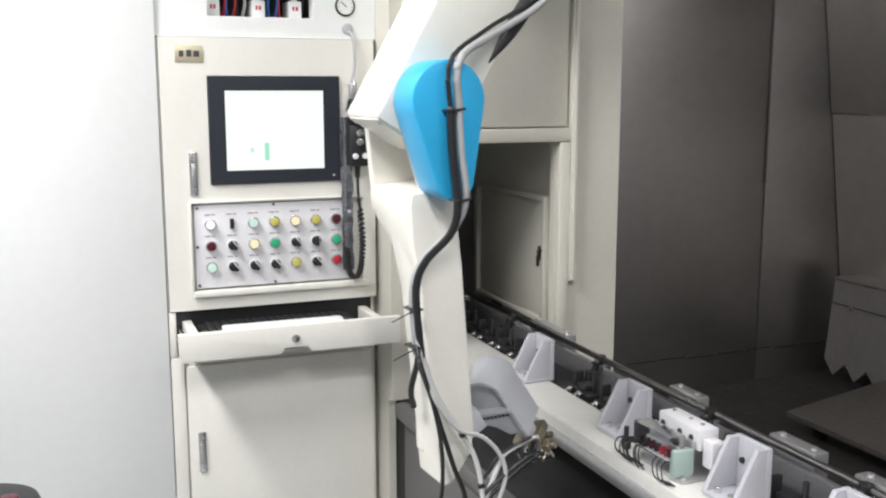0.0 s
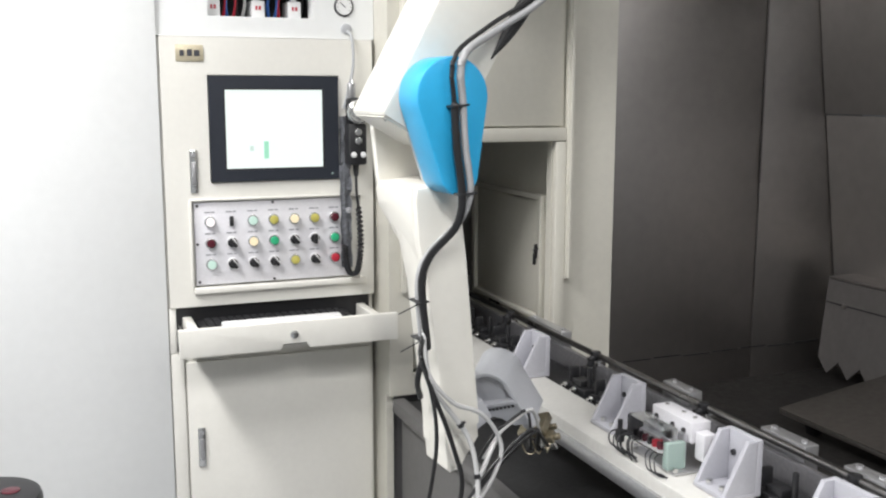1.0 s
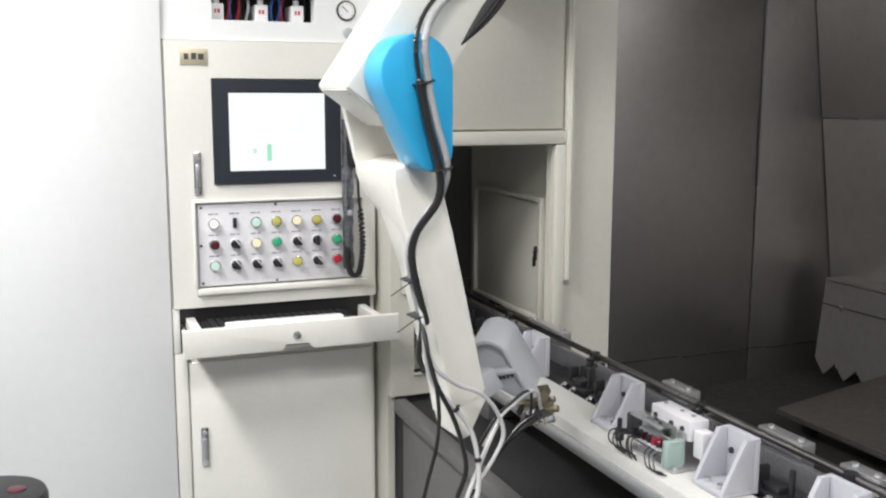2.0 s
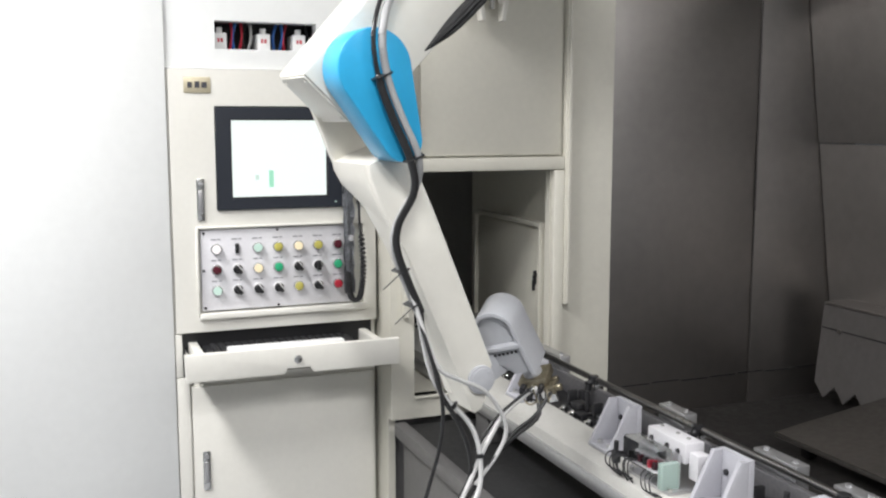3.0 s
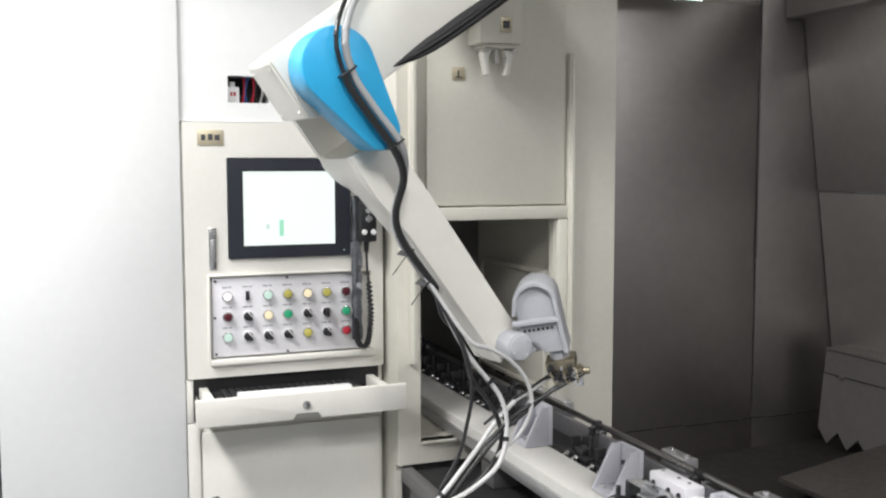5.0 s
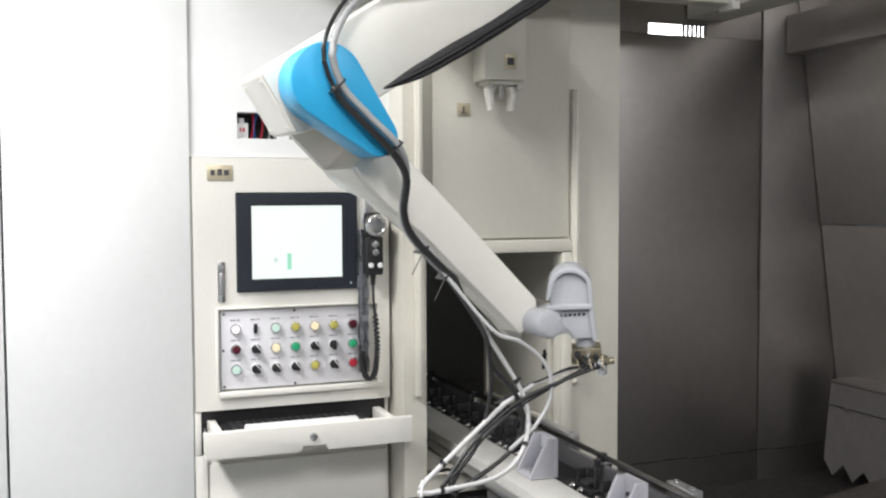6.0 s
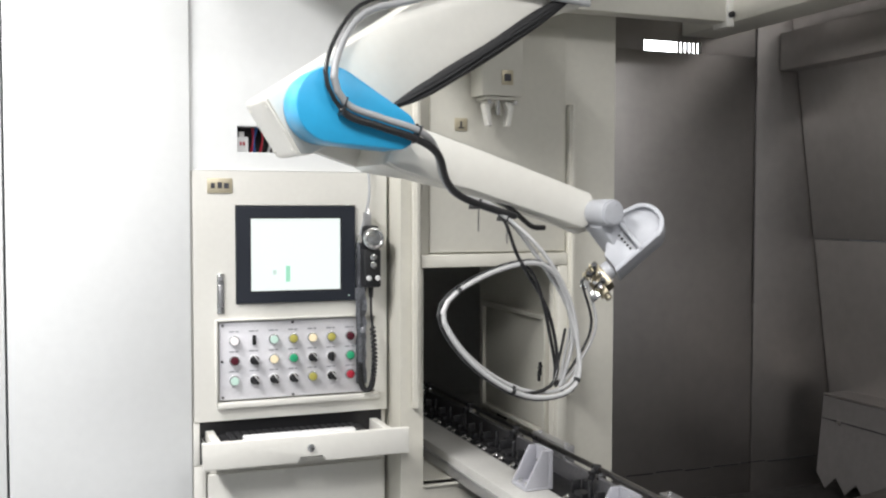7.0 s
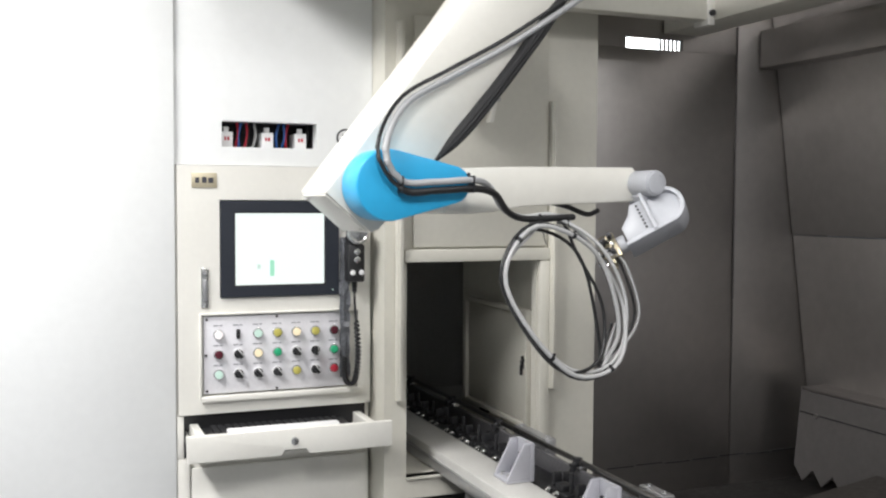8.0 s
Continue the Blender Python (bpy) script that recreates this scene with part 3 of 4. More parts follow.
part("upper_door", upper_door(), CREAM, cab)
part("panel_frame", joined(box(PX0 - 0.004, PX1, -0.008, 0.014, PZ1 - 0.002, PZ1 + 0.004, 0.002), box(PX0 - 0.006, PX0, -0.008, 0.014, PZ0, PZ1, 0.002), box(PX0 - 0.002, PX1 + 0.012, -0.012, 0.014, PZ0 - 0.012, PZ0 + 0.004, 0.003)), CREAM, cab)
part("lower_door", joined(box(0.030, CX1 - 0.010, 0.006, 0.019, 0.04, 0.772, 0.003)), CREAM, cab)
part("side_strip", box(CX0, 0.026, 0.004, 0.019, 0.04, 0.80, 0.003), CREAM, cab)
part("side_strip", box(CX0, 0.010, 0.004, 0.019, 0.801, 0.918, 0.002), CREAM, cab)


def flush_handle(x0, x1, z0, z1, y):
    h = part("handle", joined(box(x0, x1, y - 0.006, y, z0, z1, 0.003)), CHROME, cab, "flush metal paddle handle")
    part("paddle", joined(box(x0 + 0.004, x1 - 0.004, y - 0.010, y - 0.005, z0 + 0.02, z1 - 0.03, 0.002), rod(((x0 + x1) / 2, y - 0.010, z1 - 0.014), ((x0 + x1) / 2, y - 0.004, z1 - 0.014), 0.006, n=14)), ALU, h)


flush_handle(0.057, 0.077, 1.211, 1.320, 0.0)
flush_handle(0.052, 0.072, 0.490, 0.597, 0.006)
# drawer bay: flat black sheet in place of the shade above the drawer
part("drawer_bay_shade", box(0.012, CX1 - 0.012, 0.0185, 0.0195, 0.80, 0.915, 0), BLACK, cab, "black sheet for the shade in the drawer opening")
tagged(cab, "tall cream control cabinet with monitor, switch panel and open drawer", "cabinet")
name_plate(0.034, 0.101, 0.0, 1.536, 1.576, "dull gold maker's plate with dark marks on the cabinet door")


def monitor():
    ob = empty("monitor", pose((MX0 + MX1) / 2, 0, (MZ0 + MZ1) / 2))
    w, h = 0.1655, 0.132
    sx0, sx1, sz0, sz1 = -0.130, 0.128, -0.104, 0.102
    b = [box(-w, sx0, -0.008, 0.012, -h, h, 0), box(sx1, w, -0.008, 0.012, -h, h, 0), box(sx0, sx1, -0.008, 0.012, -h, sz0, 0), box(sx0, sx1, -0.008, 0.012, sz1, h, 0)]
    part("bezel", joined(*b), BEZEL, ob)
    part("lip", joined(box(sx0, sx0 + 0.004, -0.004, 0.01, sz0, sz1, 0), box(sx1 - 0.004, sx1, -0.004, 0.01, sz0, sz1, 0), box(sx0 + 0.004, sx1 - 0.004, -0.004, 0.01, sz1 - 0.004, sz1, 0), box(sx0 + 0.004, sx1 - 0.004, -0.004, 0.01, sz0, sz0 + 0.004, 0)), BLACK, ob)
    part("screen", box(sx0 + 0.003, sx1 - 0.003, 0.0, 0.006, sz0 + 0.003, sz1 - 0.003, 0), SCREEN, ob, "lit white screen")
    part("screen_mark", box(-0.030, -0.018, -0.001, 0.0, -0.076, -0.032, 0), SCREEN_GREEN, ob, "pale green column on the screen")
    part("screen_mark", box(-0.066, -0.056, -0.001, 0.0, -0.056, -0.043, 0), SCREEN_GREY, ob, "pale grey mark on the screen")
    part("power_light", rod((0.147, -0.009, -0.118), (0.147, -0.0075, -0.118), 0.0022, n=10), LAMP_GREEN, ob)
    return tagged(ob, "black-framed touch monitor with lit white screen in the cabinet door", "monitor")


monitor()


def switch_panel():
    ob = empty("switch_panel", pose(0, 0.006, 0))
    part("plate", box(0.064, 0.470, -0.003, 0.004, 0.974, 1.186, 0.001), PANEL, ob)
    for x, z in ((0.072, 1.178), (0.264, 1.181), (0.462, 1.178), (0.072, 0.982), (0.264, 0.979), (0.462, 0.982), (0.070, 1.08)):
        part("screw", rod((x, -0.006, z), (x, -0.003, z), 0.0035, n=10), DARK_STEEL, ob)
    kinds = (("W", "k", "g", "Y", "O", "Y", "m"), ("m", "s", "O", "e", "s", "v", "e"), ("g", "s", "s", "s", "Y", "s", "r"))
    lens = {"W": LAMP_WHITE, "g": LAMP_GREEN, "O": LAMP_WARM, "Y": YELLOW, "m": MAROON, "e": GREEN, "r": RED}
    for r, z in enumerate((1.136, 1.0815, 1.027)):
        for c, k in enumerate(kinds[r]):
            x = 0.103 + c * 0.054
            marks(ob, [(x - 0.006, z + 0.0245, 0.007, 0.0016), (x + 0.008, z + 0.0245, 0.004, 0.0016)], -0.003, PRINT)
            if k == "k":
                part("key_switch", joined(box(x - 0.005, x + 0.005, -0.010, -0.003, z - 0.013, z + 0.013, 0.002)), BLACK, ob, "black slot switch")
                continue
            collar = part("collar", joined(rod((x, -0.010, z), (x, -0.003, z), 0.0142, n=22, b=0.0015)), CHROME if k not in "sv" else WHITE_PLASTIC, ob)
            if k in "sv":
                turn = -38 if k == "s" else 0
                part("knob", moved(joined(rod((0, -0.014, 0), (0, -0.010, 0), 0.0125, n=20, b=0.001), box(-0.0045, 0.0045, -0.028, -0.013, -0.013, 0.013, 0.002)), Matrix.Translation((x, 0, z)) @ Matrix.Rotation(radians(turn), 4, "Y")), BLACK, collar, "black selector knob")
                part("pointer", moved(box(0.0052, 0.0085, -0.0165, -0.0139, -0.010, 0.011, 0.0005), Matrix.Translation((x, 0, z)) @ Matrix.Rotation(radians(turn), 4, "Y")), WHITE_PLASTIC, collar)
            else:
                part("lens", rod((x, -0.018, z), (x, -0.010, z), 0.0112, n=20, b=0.002), lens[k], collar)
    return tagged(ob, "silver switch panel with rows of lamps, buttons and selector knobs", "switch panel")


switch_panel()


def keyboard_drawer():
    ob = empty("drawer", pose(0, 0, 0), cab)
    y0 = -0.16
    part("front", prism([(-0.002, 0.828), (-0.004, 0.898), (0.550, 0.898), (0.550, 0.828), (0.318, 0.828), (0.308, 0.842), (0.250, 0.842), (0.240, 0.828)][::-1], y0, y0 + 0.018, 0.003), CREAM, ob)
    part("tray", box(0.026, 0.510, y0 + 0.018, 0.014, 0.832, 0.836, 0.001), CREAM, ob)
    for x0, x1 in ((0.026, 0.048), (0.488, 0.510)):
        part("side", box(x0, x1, y0 + 0.018, 0.014, 0.836, 0.893, 0.002), CREAM, ob)
    for x0, x1 in ((0.014, 0.024), (0.512, 0.522)):
        part("slide", joined(box(x0, x1, y0 + 0.03, 0.016, 0.845, 0.880, 0.002)), CHROME, ob, "steel drawer slide")
    part("lock", joined(rod((0.276, y0 - 0.006, 0.866), (0.276, y0, 0.866), 0.0105, n=20, b=0.0015), box(0.2745, 0.2775, y0 - 0.0075, y0 - 0.005, 0.860, 0.872, 0)), CHROME, ob, "round chrome lock")
    return tagged(ob, "cream keyboard drawer pulled open below the switch panel")


keyboard_drawer()


def keyboard():
    ob = empty("keyboard", pose(0.255, -0.045, 0.872))
    part("base", joined(box(-0.195, 0.20, -0.075, 0.055, -0.035, 0.010, 0.004)), BLACK, ob)
    part("wrist_rest", joined(box(-0.150, 0.150, -0.098, -0.066, -0.03, 0.031, 0.004)), WHITE_PLASTIC, ob, "pale wrist rest")
    key = mesh_of("key", box(-0.008, 0.008, -0.008, 0.008, 0, 0.007, 0.0015, 1), BLACK)
    for r in range(5):
        for c in range(18):
            k = new("key", key)
            k.parent = ob
            k.location = (-0.170 + c * 0.02, -0.045 + r * 0.02, 0.010)
    return tagged(ob, "black keyboard lying in the open drawer", "keyboard")


keyboard()


def pendant():
    """Handwheel pendant hung on a hook at the cabinet's edge."""
    ob = empty("handwheel_pendant", pose(0.478, -0.03, 1.33))
    part("body", joined(box(-0.024, 0.024, -0.030, 0.024, -0.055, 0.052, 0.006), box(-0.020, 0.020, -0.026, 0.02, 0.052, 0.118, 0.008)), BLACK, ob)
    part("handwheel", joined(rod((0, -0.045, 0.082), (0, -0.027, 0.082), 0.031, n=30, b=0.004), ring((0, -0.046, 0.082), 0.024, 0.003)), CHROME, ob, "silver handwheel dial")
    for x, z in ((-0.002, 0.030), (-0.002, 0.008)):
        part("knob", rod((x, -0.044, z), (x, -0.030, z), 0.0095, n=18, b=0.002), CHROME, ob, "silver selector knob")
    for x in (-0.013, 0.013):
        part("button", rod((x, -0.038, -0.028), (x, -0.030, -0.028), 0.0075, n=16, b=0.002), WHITE_PLASTIC, ob)
    part("gland", rod((0.002, 0, -0.055), (0.002, 0, -0.085), 0.008, 0.006, n=14), BLACK, ob)
    part("hook", joined(box(-0.014, 0.006, 0.005, 0.025, 0.11, 0.155, 0.003), tube([(-0.004, 0.015, 0.15), (-0.006, 0.0, 0.165), (-0.006, -0.012, 0.150)], 0.003)), ALU, ob, "grey hanging hook")
    coil = []
    n, turns = 140, 22
    centre = smooth_line([(0.008, 0, -0.17), (0.012, -0.004, -0.26), (0.004, -0.004, -0.33), (-0.012, -0.002, -0.348), (-0.026, 0.0, -0.325), (-0.030, 0.004, -0.27)], 30)
    part("straight_cord", tube([(0.002, 0, -0.085), (0.004, 0.002, -0.13), (0.008, 0, -0.175)], 0.0035, 8, 6), BLACK, ob)
    for i, c in enumerate(centre):
        a = i * 2 * math.pi / 4.0
        coil.append(c + Vector((math.cos(a) * 0.0055, math.sin(a) * 0.0055, 0)))
    part("coiled_cord", tube(coil, 0.0040, 6, 3), BLACK, ob, "black coiled cord")
    return tagged(ob, "black handwheel pendant with silver dial hanging on the cabinet", "pendant")


pendant()

# thin supply hose and dark sleeve beside the pendant
sup = part("supply_cord", joined(tube([(0.470, 0.02, 1.624), (0.478, -0.012, 1.60), (0.480, -0.016, 1.53), (0.466, -0.012, 1.46), (0.455, -0.010, 1.42)], 0.004, 8), rod((0.470, 0.03, 1.624), (0.470, 0.005, 1.624), 0.014, n=18, b=0.002)), BLACK)
sup.data.materials[0] = GREY_HOSE
tagged(sup, "thin grey cord from a black socket on the wall", "cord")


def film_bag():
    """Crumpled clear film strip hanging down beside the screen."""
    bm = bmesh.new()
    rnd = random.Random(9)
    cols, rows_ = 6, 26
    g = [[bm.verts.new((0.440 + 0.030 * i / (cols - 1) + rnd.uniform(-0.002, 0.002), -0.016 + rnd.uniform(-0.006, 0.004), 1.40 - 0.40 * j / (rows_ - 1))) for i in range(cols)] for j in range(rows_)]
    for a, b in zip(g, g[1:]):
        for i in range(cols - 1):
            bm.faces.new((a[i], a[i + 1], b[i + 1], b[i]))
    ex = bmesh.ops.solidify(bm, geom=bm.faces[:], thickness=0.0012)
    ob = part("film_strip", bm, FILM)
    return tagged(ob, "crumpled dark clear film strip hanging beside the monitor", "plastic film")


FILM = material("crumpled_smoky_film", (0.30, 0.31, 0.34), 0.12, grain=0.5, stain=0.3, scale=30, coat=0.6)
film_bag()


def pressure_gauge():
    ob = empty("pressure_gauge", pose(0.465, 0.03, 1.681))
    part("case", rod((0, -0.022, 0), (0, 0.0, 0), 0.0265, n=32, b=0.003), BLACK, ob, "black gauge case")
    part("dial", rod((0, -0.0235, 0), (0, -0.0218, 0), 0.0215, n=32), WHITE_PLASTIC, ob, "white gauge dial")
    part("needle", moved(box(-0.001, 0.001, -0.0248, -0.0236, -0.004, 0.016, 0), Matrix.Rotation(radians(-50), 4, "Y")), INK, ob)
    for i in range(9):
        a = radians(-130 + i * 32.5)
        part("tick", moved(box(-0.0007, 0.0007, -0.0245, -0.0236, 0.016, 0.0195, 0), Matrix.Rotation(a, 4, "Y")), INK, ob)
    return tagged(ob, "round pressure gauge with black case and white dial", "gauge")


pressure_gauge()


def valve_window():
    ob = empty("valve_manifold", pose(0, 0, 0))
    part("recess", joined(box(0.112, 0.387, 0.14, 0.145, 1.64, 1.727, 0), box(0.112, 0.387, 0.062, 0.14, 1.640, 1.646, 0), box(0.112, 0.387, 0.062, 0.14, 1.721, 1.727, 0), box(0.111, 0.116, 0.062, 0.14, 1.646, 1.721, 0), box(0.383, 0.388, 0.062, 0.14, 1.646, 1.721, 0)), DARK_STEEL, ob, "dark recessed box")
    for x in (0.136, 0.249, 0.343):
        v = part("valve", joined(box(x - 0.017, x + 0.017, 0.045, 0.12, 1.648, 1.692, 0.003), rod((x, 0.06, 1.692), (x, 0.06, 1.706), 0.008, n=12)), WHITE_PLASTIC, ob, "white valve with red mark")
        part("red_mark", joined(box(x - 0.007, x - 0.002, 0.0442, 0.0448, 1.668, 1.678, 0), box(x + 0.001, x + 0.007, 0.0442, 0.0448, 1.668, 1.678, 0)), RED, v)
    for i, (x, m) in enumerate(((0.166, RED), (0.178, BLUE_TUBE), (0.192, RED), (0.205, BLACK), (0.215, WHITE_HOSE), (0.285, BLUE_TUBE), (0.298, BLUE_TUBE), (0.312, RED), (0.365, BLACK))):
        part("tube", tube([(x, 0.09, 1.648), (x + 0.006 * (-1) ** i, 0.075, 1.685), (x + 0.004, 0.08, 1.72)], 0.004, 8, 6), m, ob)
    return tagged(ob, "valve manifold with red and blue tubes in a wall recess", "valve manifold")


valve_window()

red = part("red_sign", box(0.188, 0.252, 0.026, 0.0295, 2.045, 2.10, 0.0005), RED)
tagged(red, "small red sign on the white wall", "sign")


def stool():
    # stands in for an unidentified dark cylinder; seat and legs are made up
    ob = empty("stool", pose(-0.435, -0.27, 0))
    part("seat", joined(rod((0, 0, 0.545), (0, 0, 0.60), 0.115, n=44, b=0.016)), BLACK, ob, "round black padded seat")
    part("rim", moved(ring((0, 0, 0), 0.112, 0.005), pose(0, 0, 0.548, 90, 0, 0)), DARK_STEEL, ob)
    # red glow on its top, painted as a dull red disc
    part("mark", rod((0.05, 0.0, 0.598), (0.05, 0.0, 0.6025), 0.020, n=16, b=0.001), MAROON, ob, "dull red patch painted for a red glow")
    for a in range(4):
        c, s = math.cos(a * math.pi / 2 + 0.7), math.sin(a * math.pi / 2 + 0.7)
        part("leg", rod((c * 0.085, s * 0.085, 0.55), (c * 0.14, s * 0.14, 0.0), 0.011), CHROME, ob)
    return tagged(ob, "unidentified dark round object built as a stool, with a dull red patch", "stool")


stool()

# ---- things: robot arm ----
# The arm works in one upright plane; its frame has x along that plane, y into the depth.
K = 0.7525
ROBOT_AT = pose(0.5, -0.95, 0, 0, 0, 5)
rnd_grip = random.Random(8)
robot = empty("robot_arm", ROBOT_AT)


def rpart(name, bm, mat, parent, label=""):
    """A part of the robot, drawn at 4:3 and brought to size."""
    bmesh.ops.scale(bm, vec=(K, K, K), verts=bm.verts[:])
    return part(name, bm, mat, parent, label)


# seconds: elbow x, elbow z, upper arm's angle, forearm's angle
ARM = [
    (0.0, -0.152, 1.463, 58.8, -85.0),
    (0.5, -0.109, 1.464, 62.5, -84.5),
    (1.0, -0.138, 1.465, 59.9, -84.4),
    (1.2, -0.151, 1.468, 58.9, -84.2),
    (2.3, -0.232, 1.525, 52.1, -73.2),
    (2.5, -0.246, 1.535, 50.6, -71.3),
    (3.0, -0.282, 1.564, 46.5, -67.4),
    (3.5, -0.302, 1.588, 43.8, -64.1),
    (4.0, -0.323, 1.609, 41.1, -61.2),
    (4.5, -0.340, 1.632, 38.6, -57.7),
    (4.7, -0.349, 1.644, 37.2, -56.1),
    (5.8, -0.388, 1.696, 31.6, -48.3),
    (6.0, -0.395, 1.700, 31.0, -44.7),
    (6.5, -0.406, 1.711, 29.9, -30.9),
    (7.0, -0.388, 1.690, 32.3, -17.5),
    (7.5, -0.330, 1.617, 40.4, -6.5),
    (8.0, -0.247, 1.542, 50.2, 1.1),
]
WRIST = [(0.0, 122), (1.2, 121), (2.5, 117.5), (3.5, 115.0), (4.5, 106.4), (5.8, 98.0), (6.0, 96.0), (6.5, 70.0), (7.0, 42.0), (7.5, 34.3), (8.0, 33.3)]


# turn of the wrist housing about its long axis
TURN = [(0, -52), (2.5, -52), (3.5, -47), (4.5, -40), (5.8, -32), (6.5, -34), (7.0, -40), (8.0, -44)]
# and of its tool end away from the open side
TILT = [(0, 0), (5.8, 0), (6.5, -8), (7.0, -20), (7.5, -28), (8.0, -32)]
# place against the wrist's axis: along the housing, and outwards
SLIDE = [(0, 0.050, -0.036), (1.2, 0.050, -0.036), (2.5, 0.040, 0.010), (3.5, 0.030, 0.008), (4.5, 0.028, 0.018), (5.8, 0.010, 0.010), (6.5, -0.005, 0.0), (7.0, -0.010, -0.008), (7.5, -0.045, -0.003), (8.0, -0.070, 0.012)]


def between(rows, t, k):
    return float(np.interp(t, [r[0] for r in rows], [r[k] for r in rows]))


def elbow(t):
    return Vector((between(ARM, t, 1) + 0.012, 0, between(ARM, t, 2) - 0.010))


def heading(deg):
    return Vector((math.cos(radians(deg)), 0, math.sin(radians(deg))))


STRETCH = [(0, 0.856), (1.2, 0.856), (2.5, 0.840), (3.5, 0.828), (4.5, 0.848), (6.5, 0.853), (7.0, 0.846), (8.0, 0.832)]


def wrist_at(t):
    return elbow(t) + K * between(STRETCH, t, 1) * heading(between(ARM, t, 4))


# how far the wrist joint lies back behind the forearm's front, and the tip runs out
BACK = [(0, 0.115), (1.2, 0.115), (2.5, 0.085), (3.5, 0.060), (4.5, 0.035), (5.8, 0.0), (8, 0.0)]
TIP = [(0, 0.045), (2.5, 0.030), (4.5, 0.0), (5.8, -0.03), (6.5, -0.07), (8, -0.07)]


def arm_pose(p, deg):
    return pose(p.x, p.y, p.z, 0, -deg, 0)


# how far the housing stands aside, back and down while the wrist is rolled behind the forearm
ASIDE = [(0, 0.098, 0.15, -0.072), (1.2, 0.098, 0.15, -0.072), (2.5, 0.045, 0.08, -0.018), (3.5, 0.014, 0.03, 0), (4.5, 0, 0, 0), (8, 0, 0, 0)]


def hood_pose(t):
    at = Vector((0, 0.062, -0.112)) * K
    out = Vector((between(SLIDE, t, 1), 0, between(SLIDE, t, 2))) * K
    aside = K * Vector((between(ASIDE, t, 1), between(ASIDE, t, 2), between(ASIDE, t, 3)))
    return arm_pose(wrist_at(t) + aside, between(WRIST, t, 1)) @ Matrix.Translation(at + out) @ pose(0, 0, 0, 0, 0, between(TILT, t, 1)) @ pose(0, 0, 0, between(TURN, t, 1), 0, 0) @ Matrix.Translation(-at)


# base and shoulder above the bay
rpart("base", joined(box(0.02, 0.42, 0.34, 0.62, 2.72, 2.96, 0.03), box(-0.06, 0.30, 0.28, 0.68, 2.96, 2.30 / K - 0.002, 0.01)), ROBOT, robot)
rpart("shoulder", joined(rod((0.22, 0.12, 2.705), (0.22, 0.42, 2.705), 0.165, n=40, b=0.02), box(0.06, 0.38, 0.36, 0.56, 2.68, 2.9, 0.03)), ROBOT, robot)

upper = rpart("upper_arm", joined(
    prism([(-0.097, -0.072), (-0.097, 0.084), (-0.091, 0.090), (0.50, 0.103), (0.74, 0.118), (0.86, 0.118), (0.86, -0.12), (0.74, -0.120), (0.45, -0.108), (0.05, -0.104), (-0.078, -0.084)], 0.110, 0.305, 0.006, 2)), ROBOT, robot)
rpart("end_cap", joined(prism([(-0.101, -0.066), (-0.101, 0.080), (-0.096, 0.080), (-0.096, -0.066)], 0.120, 0.295, 0.001), *[rod((-0.104, y, z), (-0.100, y, z), 0.004, n=10) for y in (0.136, 0.280) for z in (-0.054, 0.066)]), ROBOT, upper, "bolted end cap")
rpart("hub", joined(rod((0, 0.104, 0), (0, 0.112, 0), 0.086, n=48, b=0.003)), GREY_CAST, upper, "grey joint hub")


def root_block():
    """The deep root of the forearm, narrowing towards its back."""
    bm = prism([(0.205, -0.074), (0.205, 0.030), (0.29, 0.036), (0.42, 0.036), (0.46, -0.055), (0.36, -0.074), (0.26, -0.079)], 0.112, 0.325, 0.008, 3)
    for v in bm.verts:
        if v.co.y > 0.25:
            v.co.x = 0.205 + (v.co.x - 0.205) * 0.42
    return bm


fore = rpart("forearm", joined(
    prism([(0.208, -0.066), (0.208, 0.044), (0.40, 0.049), (0.815, 0.047), (0.835, 0.030), (0.835, -0.040), (0.82, -0.052), (0.45, -0.060), (0.33, -0.074), (0.24, -0.073)], 0.095, 0.225, 0.006, 2),
    root_block(),
    prism([(-0.07, -0.05), (-0.05, 0.07), (0.21, 0.05), (0.24, -0.070), (0.19, -0.073), (0.03, -0.073)], 0.308, 0.335, 0.006, 2)), ROBOT, robot)
rpart("end_plate", prism([(0.795, -0.052), (0.795, 0.047), (0.86, 0.03), (0.905, -0.035), (0.87, -0.056)], 0.185, 0.225, 0.005), ROBOT, fore)


tip = rpart("forearm_tip", prism([(0.66, -0.053), (0.66, 0.042), (0.815, 0.042), (0.888, -0.022), (0.890, -0.045), (0.880, -0.053)], 0.098, 0.222, 0.005, 2), ROBOT, fore)


def tear_outline(r1, r2, d, n=20):
    """A large and a small circle joined by tangents."""
    a = math.acos((r1 - r2) / d)
    pts = [(r1 * math.cos(t), r1 * math.sin(t)) for t in np.linspace(a, 2 * math.pi - a, n * 2)]
    pts += [(d + r2 * math.cos(t), r2 * math.sin(t)) for t in np.linspace(-a, a, n)]
    return pts


